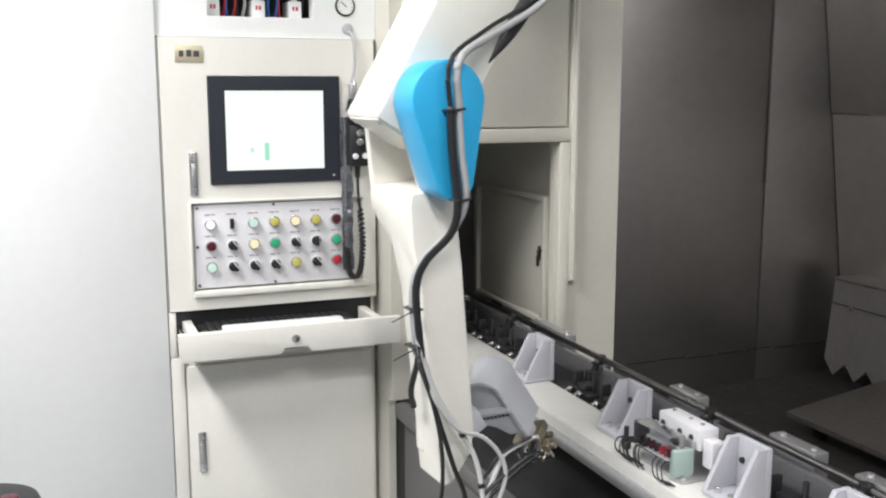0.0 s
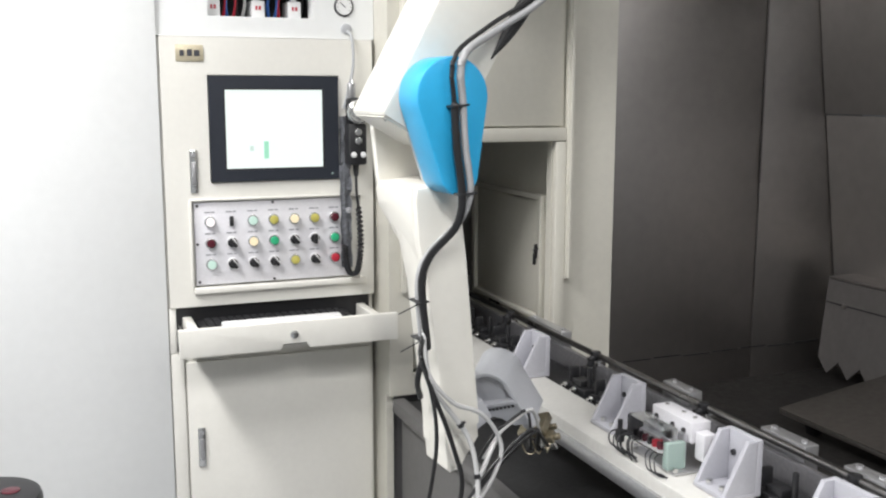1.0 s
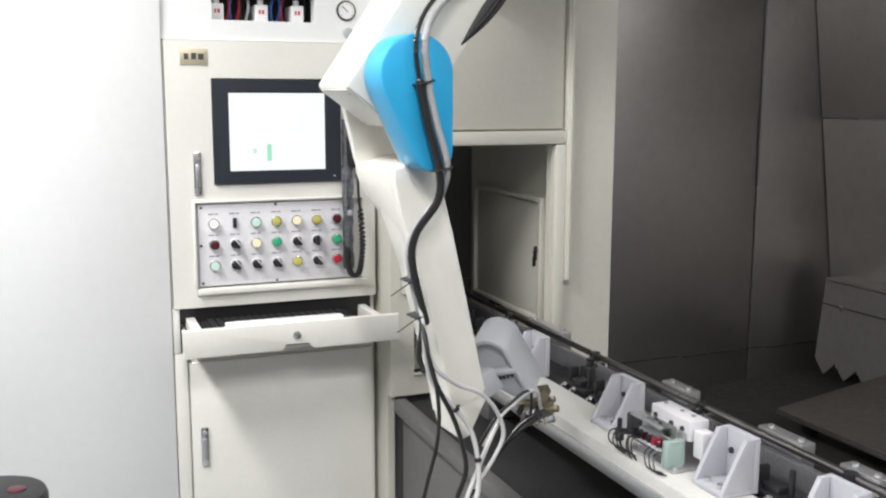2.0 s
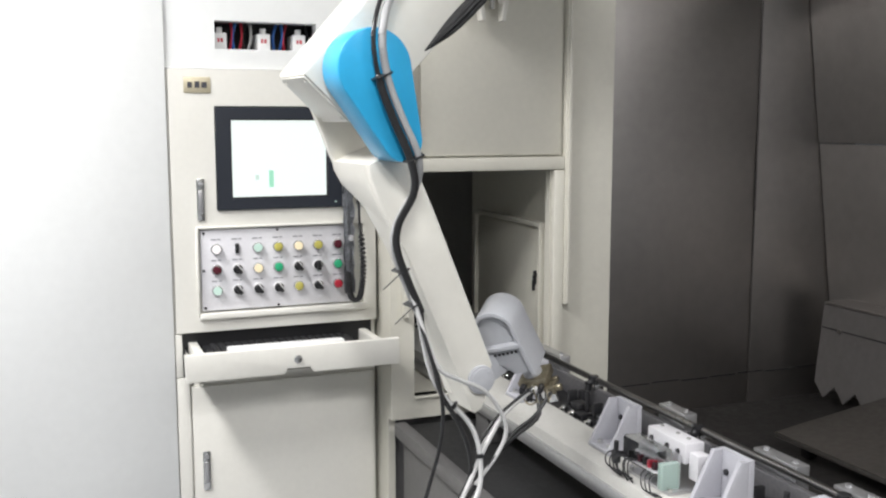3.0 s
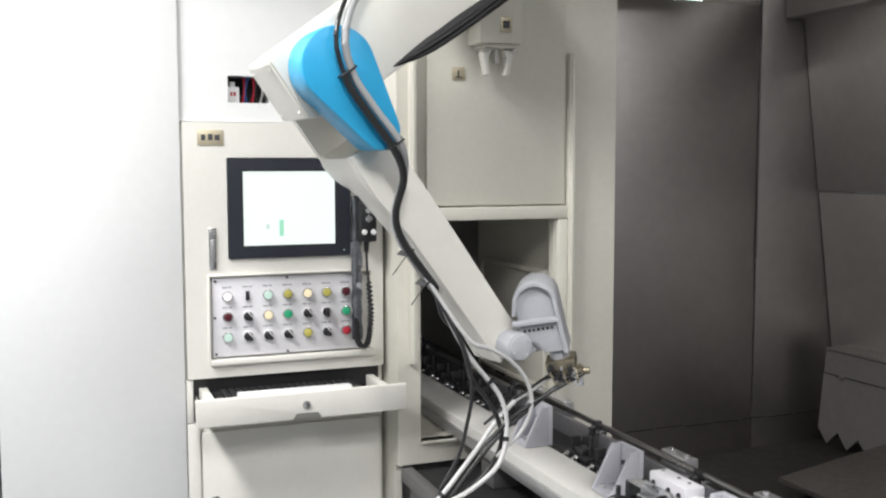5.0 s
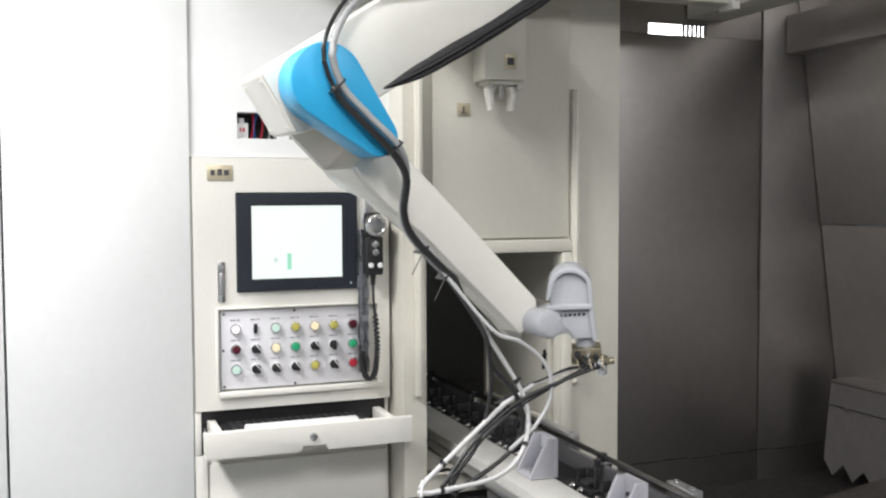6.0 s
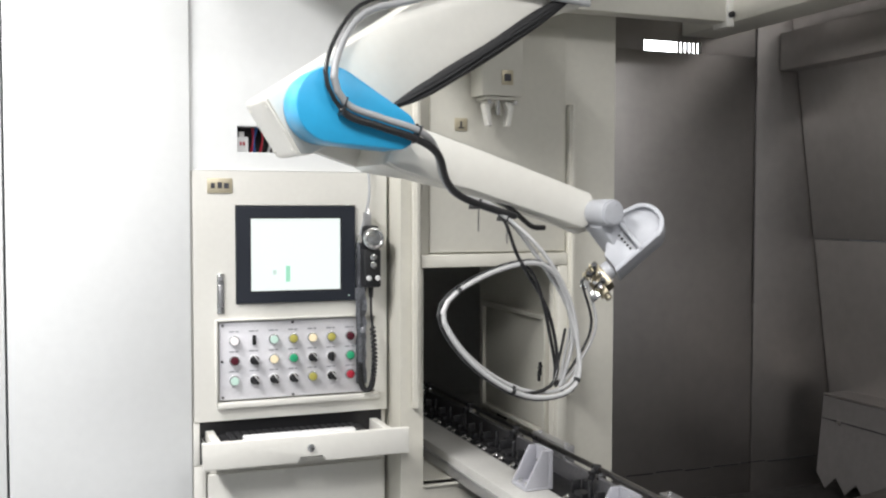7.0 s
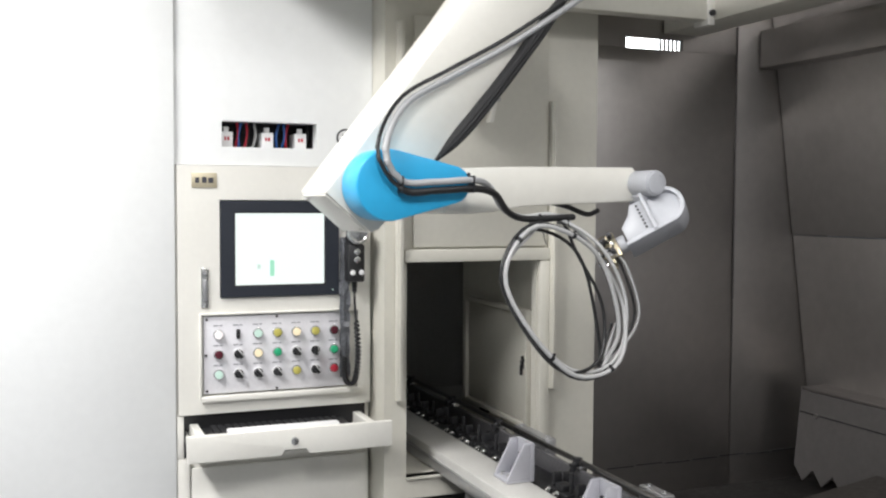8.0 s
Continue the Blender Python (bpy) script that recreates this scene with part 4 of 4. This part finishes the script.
cover = rpart("elbow_cover", prism(tear_outline(0.089, 0.048, 0.176), 0.0, 0.105, 0.005, 2), BLUE, fore, "bright blue plastic elbow cover")
rpart("cover_rim", joined(prism(tear_outline(0.078, 0.038, 0.176), 0.105, 0.137, 0.002)), GREY_CAST, fore, "grey cover seat")
for x in (0.02, 0.218):
    rpart("clip", joined(box(x - 0.0022, x + 0.0022, -0.034, 0.0, -0.021, 0.022, 0.001), rod((x, -0.004, 0.026), (x, 0.002, 0.026), 0.0045, n=12)), BLACK, fore, "black cable clip")
for x, z in ((0.47, -0.095), (0.56, -0.10)):
    rpart("cable_tie", joined(box(x - 0.002, x + 0.002, 0.052, 0.11, z - 0.013, z + 0.014, 0.001), rod((x, 0.055, z - 0.012), (x + 0.012, 0.045, z - 0.07), 0.0014, n=6)), BLACK, fore, "black cable tie with loose tail")

rpart("under_cable", tube([(0.57, 0.17, -0.050), (0.62, 0.15, -0.064), (0.69, 0.15, -0.088), (0.74, 0.165, -0.078)], 0.0075, 10, 8), BLACK_HOSE, fore, "black cable under the forearm")

# wrist: x towards the hood's top, -z towards its outer side
wrist = rpart("wrist", joined(
    rod((0, 0.012, 0), (0, 0.12, 0), 0.037, n=40, b=0.003),
    prism([(-0.040, -0.115), (-0.040, -0.02), (0.0, -0.01), (0.032, -0.012), (0.036, -0.06), (0.02, -0.115)], 0.045, 0.125, 0.006)), GREY_CAST, robot)
rpart("cap", joined(rod((0, 0.006, 0), (0, 0.013, 0), 0.032, n=36, b=0.002), *[rod((0.024 * math.cos(a), 0.004, 0.024 * math.sin(a)), (0.024 * math.cos(a), 0.007, 0.024 * math.sin(a)), 0.003, n=8) for a in (0.5, 2.0, 3.6, 5.2)]), GREY_CAST, wrist, "round grey joint cap")


def arc(cx, cz, r, a0, a1, n):
    return [(cx + r * math.cos(t), cz + r * math.sin(t)) for t in np.linspace(radians(a0), radians(a1), n)]


HUB = Vector((0, 0.062, -0.112))


def hpart(name, bm, mat, parent, label=""):
    """A part of the wrist housing, drawn large and brought to size."""
    bmesh.ops.transform(bm, matrix=Matrix.Translation(HUB) @ Matrix.Scale(0.85, 4) @ Matrix.Translation(-HUB), verts=bm.verts[:])
    return rpart(name, bm, mat, parent, label)


# curved outer shell, open on the front, with a recessed panel, a ledge below it and vent slots
shell_out = [(-0.075, -0.178), (0.085, -0.172)] + arc(0.090, -0.105, 0.069, -75, 85, 14) + [(0.062, -0.028)]
shell_in = [(0.060, -0.040)] + arc(0.088, -0.105, 0.056, 82, -72, 12) + [(0.02, -0.160), (-0.075, -0.164)]
hood = hpart("hood", joined(prism(shell_out + shell_in, 0.0, 0.13, 0.003, 2)), GREY_CAST, robot, "rounded silver-grey wrist housing")
solid = [(-0.070, -0.170), (0.082, -0.167)] + arc(0.088, -0.105, 0.060, -75, 85, 10) + [(0.055, -0.042), (-0.005, -0.040), (-0.030, -0.070), (-0.070, -0.105)]
hpart("hood_core", joined(prism(solid, 0.018, 0.128, 0.004, 2)), GREY_CAST, hood)
hpart("hood_ledge", joined(prism([(0.026, -0.168), (0.040, -0.168), (0.044, -0.026), (0.030, -0.026)], -0.004, 0.03, 0.003)), GREY_CAST, hood, "projecting grey ledge")
hpart("hood_base", joined(prism([(-0.070, -0.168), (0.020, -0.168), (0.022, -0.045), (-0.012, -0.040), (-0.040, -0.090), (-0.070, -0.110)], 0.014, 0.03, 0.004)), GREY_CAST, hood)
for i in range(7):
    hpart("vent", box(0.004, 0.012, 0.012, 0.018, -0.062 - 0.014 * i, -0.054 - 0.014 * i, 0), BLACK, hood, "dark vent slot")
hpart("flange", rod((-0.075, 0.06, -0.142), (-0.104, 0.06, -0.142), 0.030, n=28, b=0.003), GREY_CAST, hood, "tool flange")
grip = hpart("gripper", joined(
    box(-0.134, -0.104, 0.02, 0.105, -0.190, -0.098, 0.003),
    box(-0.160, -0.134, 0.01, 0.05, -0.210, -0.155, 0.003),
    box(-0.166, -0.136, 0.065, 0.11, -0.155, -0.095, 0.003),
    rod((-0.148, 0.028, -0.208), (-0.148, 0.028, -0.228), 0.011, n=16, b=0.002),
    rod((-0.152, 0.085, -0.15), (-0.152, 0.085, -0.20), 0.010, n=16, b=0.002)), BRASS, hood, "tarnished brass and steel gripper")
for bm, label in ((box(-0.192, -0.160, 0.018, 0.030, -0.203, -0.175, 0.002), "bright gripper finger"), (box(-0.192, -0.163, 0.08, 0.092, -0.138, -0.115, 0.002), "bright gripper finger")):
    hpart("finger", bm, CHROME, hood, label)
for x, z, r in ((-0.128, -0.172, 0.009), (-0.150, -0.125, 0.008), (-0.118, -0.115, 0.010), (-0.150, -0.185, 0.007), (-0.120, -0.148, 0.006)):
    hpart("fitting", joined(rod((x, 0.02, z), (x, -0.006, z), r, n=14, b=0.001), rod((x, -0.006, z), (x, -0.016, z), r * 0.6, n=10)), DARK_STEEL if r > 0.0075 else CHROME, hood, "hose fitting")
for i in range(5):
    a = rnd_grip.uniform(-0.01, 0.01)
    hpart("wire", tube([(-0.125, 0.0, -0.11 - 0.02 * i), (-0.15 + a, -0.018, -0.12 - 0.018 * i), (-0.165, -0.006 + a, -0.14 - 0.012 * i), (-0.15, 0.02, -0.16 - 0.01 * i)], 0.0026, 6, 5), BLACK if i % 2 else BRASS, hood)
tagged(robot, "white six-axis robot arm with blue elbow cover and gripper", "robot arm")

# black sleeved bundle slung under the upper arm
rnd = random.Random(3)
for i in range(11):
    o = [rnd.uniform(-0.009, 0.009) for _ in range(6)]
    c, d = 0.010 * math.cos(i * 2.4), 0.012 * math.sin(i * 2.4)
    bm = tube([(0.155, 0.112, -0.092), (0.24 + o[0], 0.105 + c, -0.100 + d + o[2] * 0.4), (0.36, 0.098 + c, -0.104 + 1.0 * d + o[4] * 0.5), (0.50, 0.096 + c, -0.104 + 1.1 * d + o[5] * 0.5), (0.66, 0.10 + c, -0.102 + 1.2 * d), (0.85, 0.11, -0.10)], 0.0072, 8, 6, lambda s: 0.35 + 0.65 * min(1, s * 3.5))
    rpart("sleeved_cable", bm, MESH_SLEEVE, upper, "black braided cable")

# ---- things: hoses, in short rigid links ----
LOOP = {}
LOOP[0] = [(-0.135, 0.936), (-0.070, 0.819), (-0.063, 0.708), (-0.086, 0.647), (-0.122, 0.610), (-0.145, 0.605), (-0.110, 0.630), (-0.063, 0.708), (-0.028, 0.768), (-0.004, 0.797), (0.027, 0.813), (0.071, 0.823)]
LOOP[2.5] = [(-0.148, 0.961), (-0.076, 0.863), (-0.069, 0.760), (-0.111, 0.712), (-0.147, 0.674), (-0.170, 0.656), (-0.123, 0.680), (-0.075, 0.761), (-0.038, 0.823), (-0.002, 0.873), (0.036, 0.902), (0.074, 0.919)]
LOOP[4.5] = [(-0.096, 1.092), (-0.021, 0.984), (-0.033, 0.896), (-0.095, 0.849), (-0.155, 0.826), (-0.191, 0.799), (-0.155, 0.814), (-0.083, 0.881), (-0.033, 0.941), (0.017, 0.979), (0.056, 1.003), (0.101, 1.032)]
LOOP[5.8] = [(-0.061, 1.212), (0.009, 1.107), (-0.003, 0.995), (-0.072, 0.948), (-0.158, 0.927), (-0.217, 0.919), (-0.134, 0.978), (-0.060, 1.036), (-0.010, 1.064), (0.029, 1.082), (0.068, 1.090), (0.135, 1.112)]
LOOP[6] = [(-0.012, 1.177), (0.033, 1.083), (0.014, 1.006), (-0.049, 0.963), (-0.148, 0.954), (-0.213, 0.956), (-0.136, 1.013), (-0.050, 1.069), (-0.012, 1.088), (0.053, 1.115), (0.086, 1.123), (0.147, 1.141)]
LOOP[6.5] = [(0.029, 1.349), (0.123, 1.242), (0.144, 1.124), (0.017, 1.047), (-0.134, 1.083), (-0.175, 1.128), (-0.134, 1.195), (0.032, 1.252), (0.123, 1.184), (0.110, 1.116), (0.185, 1.215), (0.178, 1.250)]
LOOP[7] = [(0.077, 1.402), (0.146, 1.284), (0.148, 1.149), (0.040, 1.132), (-0.089, 1.207), (-0.145, 1.310), (-0.027, 1.377), (0.091, 1.378), (0.154, 1.248), (0.134, 1.138), (0.217, 1.244), (0.195, 1.346)]
LOOP[7.5] = [(0.162, 1.423), (0.243, 1.277), (0.230, 1.170), (0.131, 1.151), (0.002, 1.244), (-0.063, 1.360), (0.013, 1.435), (0.149, 1.411), (0.221, 1.278), (0.237, 1.163), (0.310, 1.262), (0.241, 1.373)]
LOOP[8] = [(0.263, 1.400), (0.326, 1.282), (0.301, 1.167), (0.195, 1.148), (0.082, 1.242), (0.024, 1.360), (0.106, 1.453), (0.249, 1.395), (0.319, 1.240), (0.290, 1.155), (0.380, 1.248), (0.339, 1.374)]


# hanging cables while the arm reaches down: two black ones and a second white one
BLACK_A = {}
BLACK_A[0] = [(-0.188, 1.01), (-0.172, 0.958), (-0.155, 0.894), (-0.146, 0.83), (-0.147, 0.767), (-0.156, 0.705), (-0.124, 0.677), (-0.067, 0.741), (-0.014, 0.779), (0.04, 0.805)]
BLACK_A[2.5] = [(-0.171, 1.019), (-0.155, 0.959), (-0.149, 0.895), (-0.158, 0.832), (-0.182, 0.761), (-0.191, 0.692), (-0.127, 0.684), (-0.056, 0.768), (0.011, 0.849), (0.067, 0.883)]
BLACK_A[4.5] = [(-0.132, 1.123), (-0.108, 1.068), (-0.101, 1.013), (-0.112, 0.96), (-0.124, 0.908), (-0.155, 0.842), (-0.15, 0.808), (-0.078, 0.885), (-0.011, 0.942), (0.039, 0.975)]
BLACK_A[6] = [(-0.078, 1.239), (-0.062, 1.186), (-0.058, 1.131), (-0.068, 1.072), (-0.096, 1.005), (-0.15, 0.957), (-0.168, 0.938), (-0.103, 1.016), (-0.029, 1.074), (0.047, 1.109)]
BLACK_B = {}
BLACK_B[0] = [(-0.186, 1.005), (-0.166, 0.947), (-0.141, 0.871), (-0.119, 0.804), (-0.099, 0.752), (-0.092, 0.691), (-0.089, 0.664), (-0.055, 0.727), (-0.007, 0.764), (0.053, 0.801)]
BLACK_B[2.5] = [(-0.166, 1.013), (-0.149, 0.948), (-0.116, 0.89), (-0.095, 0.833), (-0.09, 0.777), (-0.116, 0.726), (-0.127, 0.673), (-0.062, 0.761), (0.005, 0.833), (0.074, 0.875)]
BLACK_B[4.5] = [(-0.126, 1.117), (-0.104, 1.046), (-0.07, 0.996), (-0.043, 0.949), (-0.038, 0.906), (-0.066, 0.855), (-0.12, 0.814), (-0.072, 0.867), (-0.011, 0.927), (0.046, 0.968)]
BLACK_B[6] = [(-0.072, 1.236), (-0.05, 1.164), (-0.006, 1.116), (0.014, 1.07), (0.009, 1.02), (-0.041, 0.976), (-0.139, 0.934), (-0.096, 1.005), (-0.023, 1.064), (0.047, 1.1)]
WHITE_B = {}
WHITE_B[0] = [(-0.169, 0.957), (-0.119, 0.883), (-0.067, 0.857), (-0.032, 0.821), (-0.017, 0.775), (-0.037, 0.718), (-0.066, 0.675)]
WHITE_B[2.5] = [(-0.162, 1.002), (-0.116, 0.963), (-0.067, 0.939), (-0.033, 0.902), (-0.015, 0.853), (-0.034, 0.812), (-0.074, 0.763)]
WHITE_B[4.5] = [(-0.12, 1.127), (-0.079, 1.102), (-0.036, 1.08), (0.007, 1.039), (0.029, 0.987), (0.014, 0.938), (-0.035, 0.895)]
WHITE_B[6] = [(-0.056, 1.238), (0.003, 1.211), (0.047, 1.18), (0.075, 1.14), (0.073, 1.089), (0.041, 1.042), (-0.01, 1.005)]


def hung(table, t, k):
    ts = sorted(table)
    return Vector((float(np.interp(t, ts, [table[q][k][0] for q in ts])), K * 0.02, float(np.interp(t, ts, [table[q][k][1] for q in ts]))))


def loop_point(t, k):
    ts = sorted(LOOP)
    return Vector((float(np.interp(t, ts, [LOOP[s][k][0] for s in ts])) - 0.008, 0, float(np.interp(t, ts, [LOOP[s][k][1] for s in ts]))))


def in_arm(t, x, y, z, upper_arm):
    return arm_pose(elbow(t), between(ARM, t, 3 if upper_arm else 4)) @ (K * Vector((x, y, z)))


# how far the hose stands off the upper arm's axis: seconds, near the elbow, further up, far up
BULGE = [(0, -0.035, -0.125, -0.15), (1.2, -0.035, -0.125, -0.15), (2.5, 0.062, 0.0, -0.08), (3.5, 0.10, 0.05, -0.05), (4.5, 0.12, 0.07, -0.03), (6.5, 0.14, 0.085, 0.01), (7.0, 0.15, 0.115, 0.06), (7.5, 0.13, 0.085, 0.02), (8.0, 0.09, 0.03, -0.045)]
BOW = [(0, 0.0), (6.5, -0.008), (7.0, -0.015), (7.5, -0.025), (8.0, -0.035)]


def hose_line(t, side):
    """The hose along both arms at time t in the robot's frame; side -1 or 1 parts the two hoses."""
    s = 0.0105 * side
    e = elbow(t)
    pts = [in_arm(t, 0.82, 0.085, -0.13 - s, True), in_arm(t, 0.55, 0.088, between(BULGE, t, 3) - s, True), in_arm(t, 0.36, 0.085, between(BULGE, t, 2) - s, True), in_arm(t, 0.20, 0.06, between(BULGE, t, 1) - s, True)]
    pts.append(e + K * Vector((between(BOW, t, 1) + s, -0.025, 0.085)))
    pts += [in_arm(t, 0.02, -0.022, s, False), in_arm(t, 0.115, -0.024, s - 0.004, False), in_arm(t, 0.218, -0.022, s, False)]
    behind = 0.012 + 0.014 * side
    pts += [in_arm(t, 0.29, behind - 0.006, -0.015 + 0.9 * s, False), in_arm(t, 0.36, 0.045 + behind, -0.068 + 0.5 * s, False), in_arm(t, 0.43, 0.06 + behind, -0.092 + 0.2 * s, False), in_arm(t, 0.58, 0.065 + behind, -0.092, False)]
    return pts


def upper_run(t, side):
    """The run from the shoulder to the first clip."""
    line = smooth_line(hose_line(t, side), 10)
    return line[:51]


def lower_run(t, side):
    """The run from the first clip along the forearm."""
    line = smooth_line(hose_line(t, side), 10)
    return line[50:]


def loop_line(t, side):
    s = 0.011 * side
    start = [in_arm(t, 0.42, 0.065, -0.092 + 0.3 * s, False), in_arm(t, 0.54, 0.07, -0.094 + 0.3 * s, False)]
    ring_pts = [loop_point(t, k) for k in range(10)]
    mid = sum(ring_pts[:9], Vector()) / 9
    end = min(p.x for p in ring_pts)
    hang = max(0.0, min(1.0, (6.5 - t) / 0.5))
    pts = []
    for k, p in enumerate(ring_pts):
        if t >= 7 and 3 <= k <= 6:
            p.x -= 0.012
        if side == 0:
            p = mid + 1.03 * (p - mid)
        if side == -1:
            p = Vector((end + 0.86 * (p.x - end), 0, mid.z + 0.95 * (p.z - mid.z)))
            if k > 7:
                p = (0.5, 0.0)[k - 8] * p + (0.5, 1.0)[k - 8] * (loop_point(t, 9) + Vector((-0.006, 0, 0.004)))
        p.y = K * (0.055, 0.03, 0.0, -0.02, -0.03, -0.02, 0.0, 0.02, 0.035, 0.05)[k] + (0.016, 0.006, 0.0)[side + 1]
        if side < 1 and hang:
            q = hung(BLACK_A if side else BLACK_B, min(t, 6.0), k)
            q.y += 0.006 * (side + 1)
            p = hang * q + (1 - hang) * p
        pts.append(p)
    if side < 1:
        plug = hood_pose(t) @ (K * Vector((-0.129, 0.009, -0.150 + 0.03 * side)))
        pts.append(hang * plug + (1 - hang) * (pts[-1] + Vector((0.004, 0, -0.006))))
    return relaxed(smooth_line(start + pts, 10), 40 if side < 1 else 60)


def second_line(t, side):
    """The second white hose: on its own while hanging, beside the first one in the ring."""
    start = [in_arm(t, 0.45, 0.062, -0.098, False), in_arm(t, 0.54, 0.064, -0.098, False)]
    hang = max(0.0, min(1.0, (6.5 - t) / 0.5))
    pts = []
    for k in range(7):
        p = loop_point(t, k) + Vector((0.003, K * 0.01 + 0.008, 0.004))
        pts.append(hang * hung(WHITE_B, min(t, 6.0), k) + (1 - hang) * p)
    return relaxed(smooth_line(start + pts, 10), 40)


def tail_line(t, side):
    """From the loop's end up to the gripper."""
    pts = [loop_point(t, k) + Vector((0.006 * side, K * 0.06, 0)) for k in (8, 9, 10, 11)]
    pts.append(hood_pose(t) @ (K * Vector((-0.129, 0.009, -0.145 - 0.017 * side))))
    pts.append(hood_pose(t) @ (K * Vector((-0.105, 0.033, -0.145 - 0.017 * side))))
    return relaxed(smooth_line(pts, 10), 25)


def relaxed(line, rounds):
    """The line with its corners eased, its ends held."""
    a = np.array(line)
    for _ in range(rounds):
        for f in (0.5, -0.52):
            a[1:-1] += f * (0.5 * (a[:-2] + a[2:]) - a[1:-1])
    return [Vector(p) for p in a.tolist()]


def even(line, n):
    """n + 1 points at even steps along a line of points."""
    if len(line) < 20:
        line = smooth_line(line, 10)
    d = np.cumsum([0] + [(b - a).length for a, b in zip(line, line[1:])])
    at = np.linspace(0, d[-1], n + 1)
    return [Vector([float(np.interp(s, d, [p[i] for p in line])) for i in range(3)]) for s in at], d[-1] / n


HOSE_TIMES = [0, 0.5, 1.0, 1.2, 1.75, 2.3, 2.5, 3, 3.5, 4, 4.5, 4.7, 5.25, 5.8, 6, 6.25, 6.5, 6.75, 7, 7.25, 7.5, 7.75, 8]
HOSES = []


def hose(label, shape, side, n, r, mat, ties=()):
    ob = empty("hose", ROBOT_AT)
    runs = [even(shape(t, side), n) for t in HOSE_TIMES]
    length = 1.12 * max(s for _, s in runs)
    bm = rod((-length / 2, 0, 0), (length / 2, 0, 0), r, n=16)
    for e in (-1, 1):
        bmesh.ops.create_icosphere(bm, subdivisions=2, radius=r * 0.995, matrix=Matrix.Translation((e * length / 2, 0, 0)))
    me = mesh_of("hose_link", bm, mat)
    for i in range(n):
        link = new("hose_link", me)
        link.parent = ob
        rows = []
        for t, (pts, _) in zip(HOSE_TIMES, runs):
            a, b = pts[i], pts[i + 1]
            q = (b - a).to_track_quat("X", "Z")
            rows.append((t, Matrix.Translation((a + b) / 2) @ q.to_matrix().to_4x4()))
        HOSES.append((link, rows))
        if i in ties:
            tie = new("hose_tie", mesh_of("hose_tie", joined(rod((-0.004, 0, 0), (0.004, 0, 0), r + 0.0016, n=16), box(-0.002, 0.002, -0.002, 0.002, 0, r + 0.006, 0)), BLACK))
            tie.parent = ob
            HOSES.append((tie, rows))
    return tagged(ob, label, "hose", "robot hoses")


hose("thin black cable from the shoulder to the elbow cover", upper_run, -1, 30, 0.0040, BLACK_HOSE)
hose("thick black cable clipped on the elbow cover and forearm", lower_run, -1, 36, 0.0070, BLACK_HOSE)
hose("grey-white hose from the shoulder to the elbow cover", upper_run, 1, 30, 0.0068, PALE_HOSE)
hose("grey-white hose clipped on the elbow cover and forearm", lower_run, 1, 36, 0.0064, PALE_HOSE)
hose("glossy black cable looping from the forearm to the gripper", loop_line, -1, 66, 0.0036, BLACK_HOSE)
hose("thin black cable looping from the forearm to the gripper", loop_line, 0, 66, 0.0044, BLACK_HOSE)
hose("white air hose looping from the forearm to the gripper", loop_line, 1, 66, 0.0046, WHITE_HOSE, (22, 30, 43, 50))
hose("second white air hose beside the looped one", second_line, 1, 50, 0.0040, WHITE_HOSE)
hose("thin white air hose from the loop to the gripper", tail_line, 1, 24, 0.0032, WHITE_HOSE)
hose("thin black lead from the loop to the gripper", tail_line, -1, 24, 0.0028, BLACK_HOSE)


def motions():
    times = [r[0] for r in ARM]
    walk(upper, [(t, arm_pose(elbow(t), between(ARM, t, 3))) for t in times])
    walk(fore, [(t, arm_pose(elbow(t), between(ARM, t, 4))) for t in times])
    walk(wrist, [(t, arm_pose(wrist_at(t) + Vector((0, K * between(BACK, t, 1), 0)), between(WRIST, t, 1))) for t in times])
    walk(tip, [(t, pose(K * between(TIP, t, 1), 0, 0)) for t in times])
    walk(hood, [(t, hood_pose(t)) for t in times])
    for link, rows in HOSES:
        walk(link, rows)


motions()
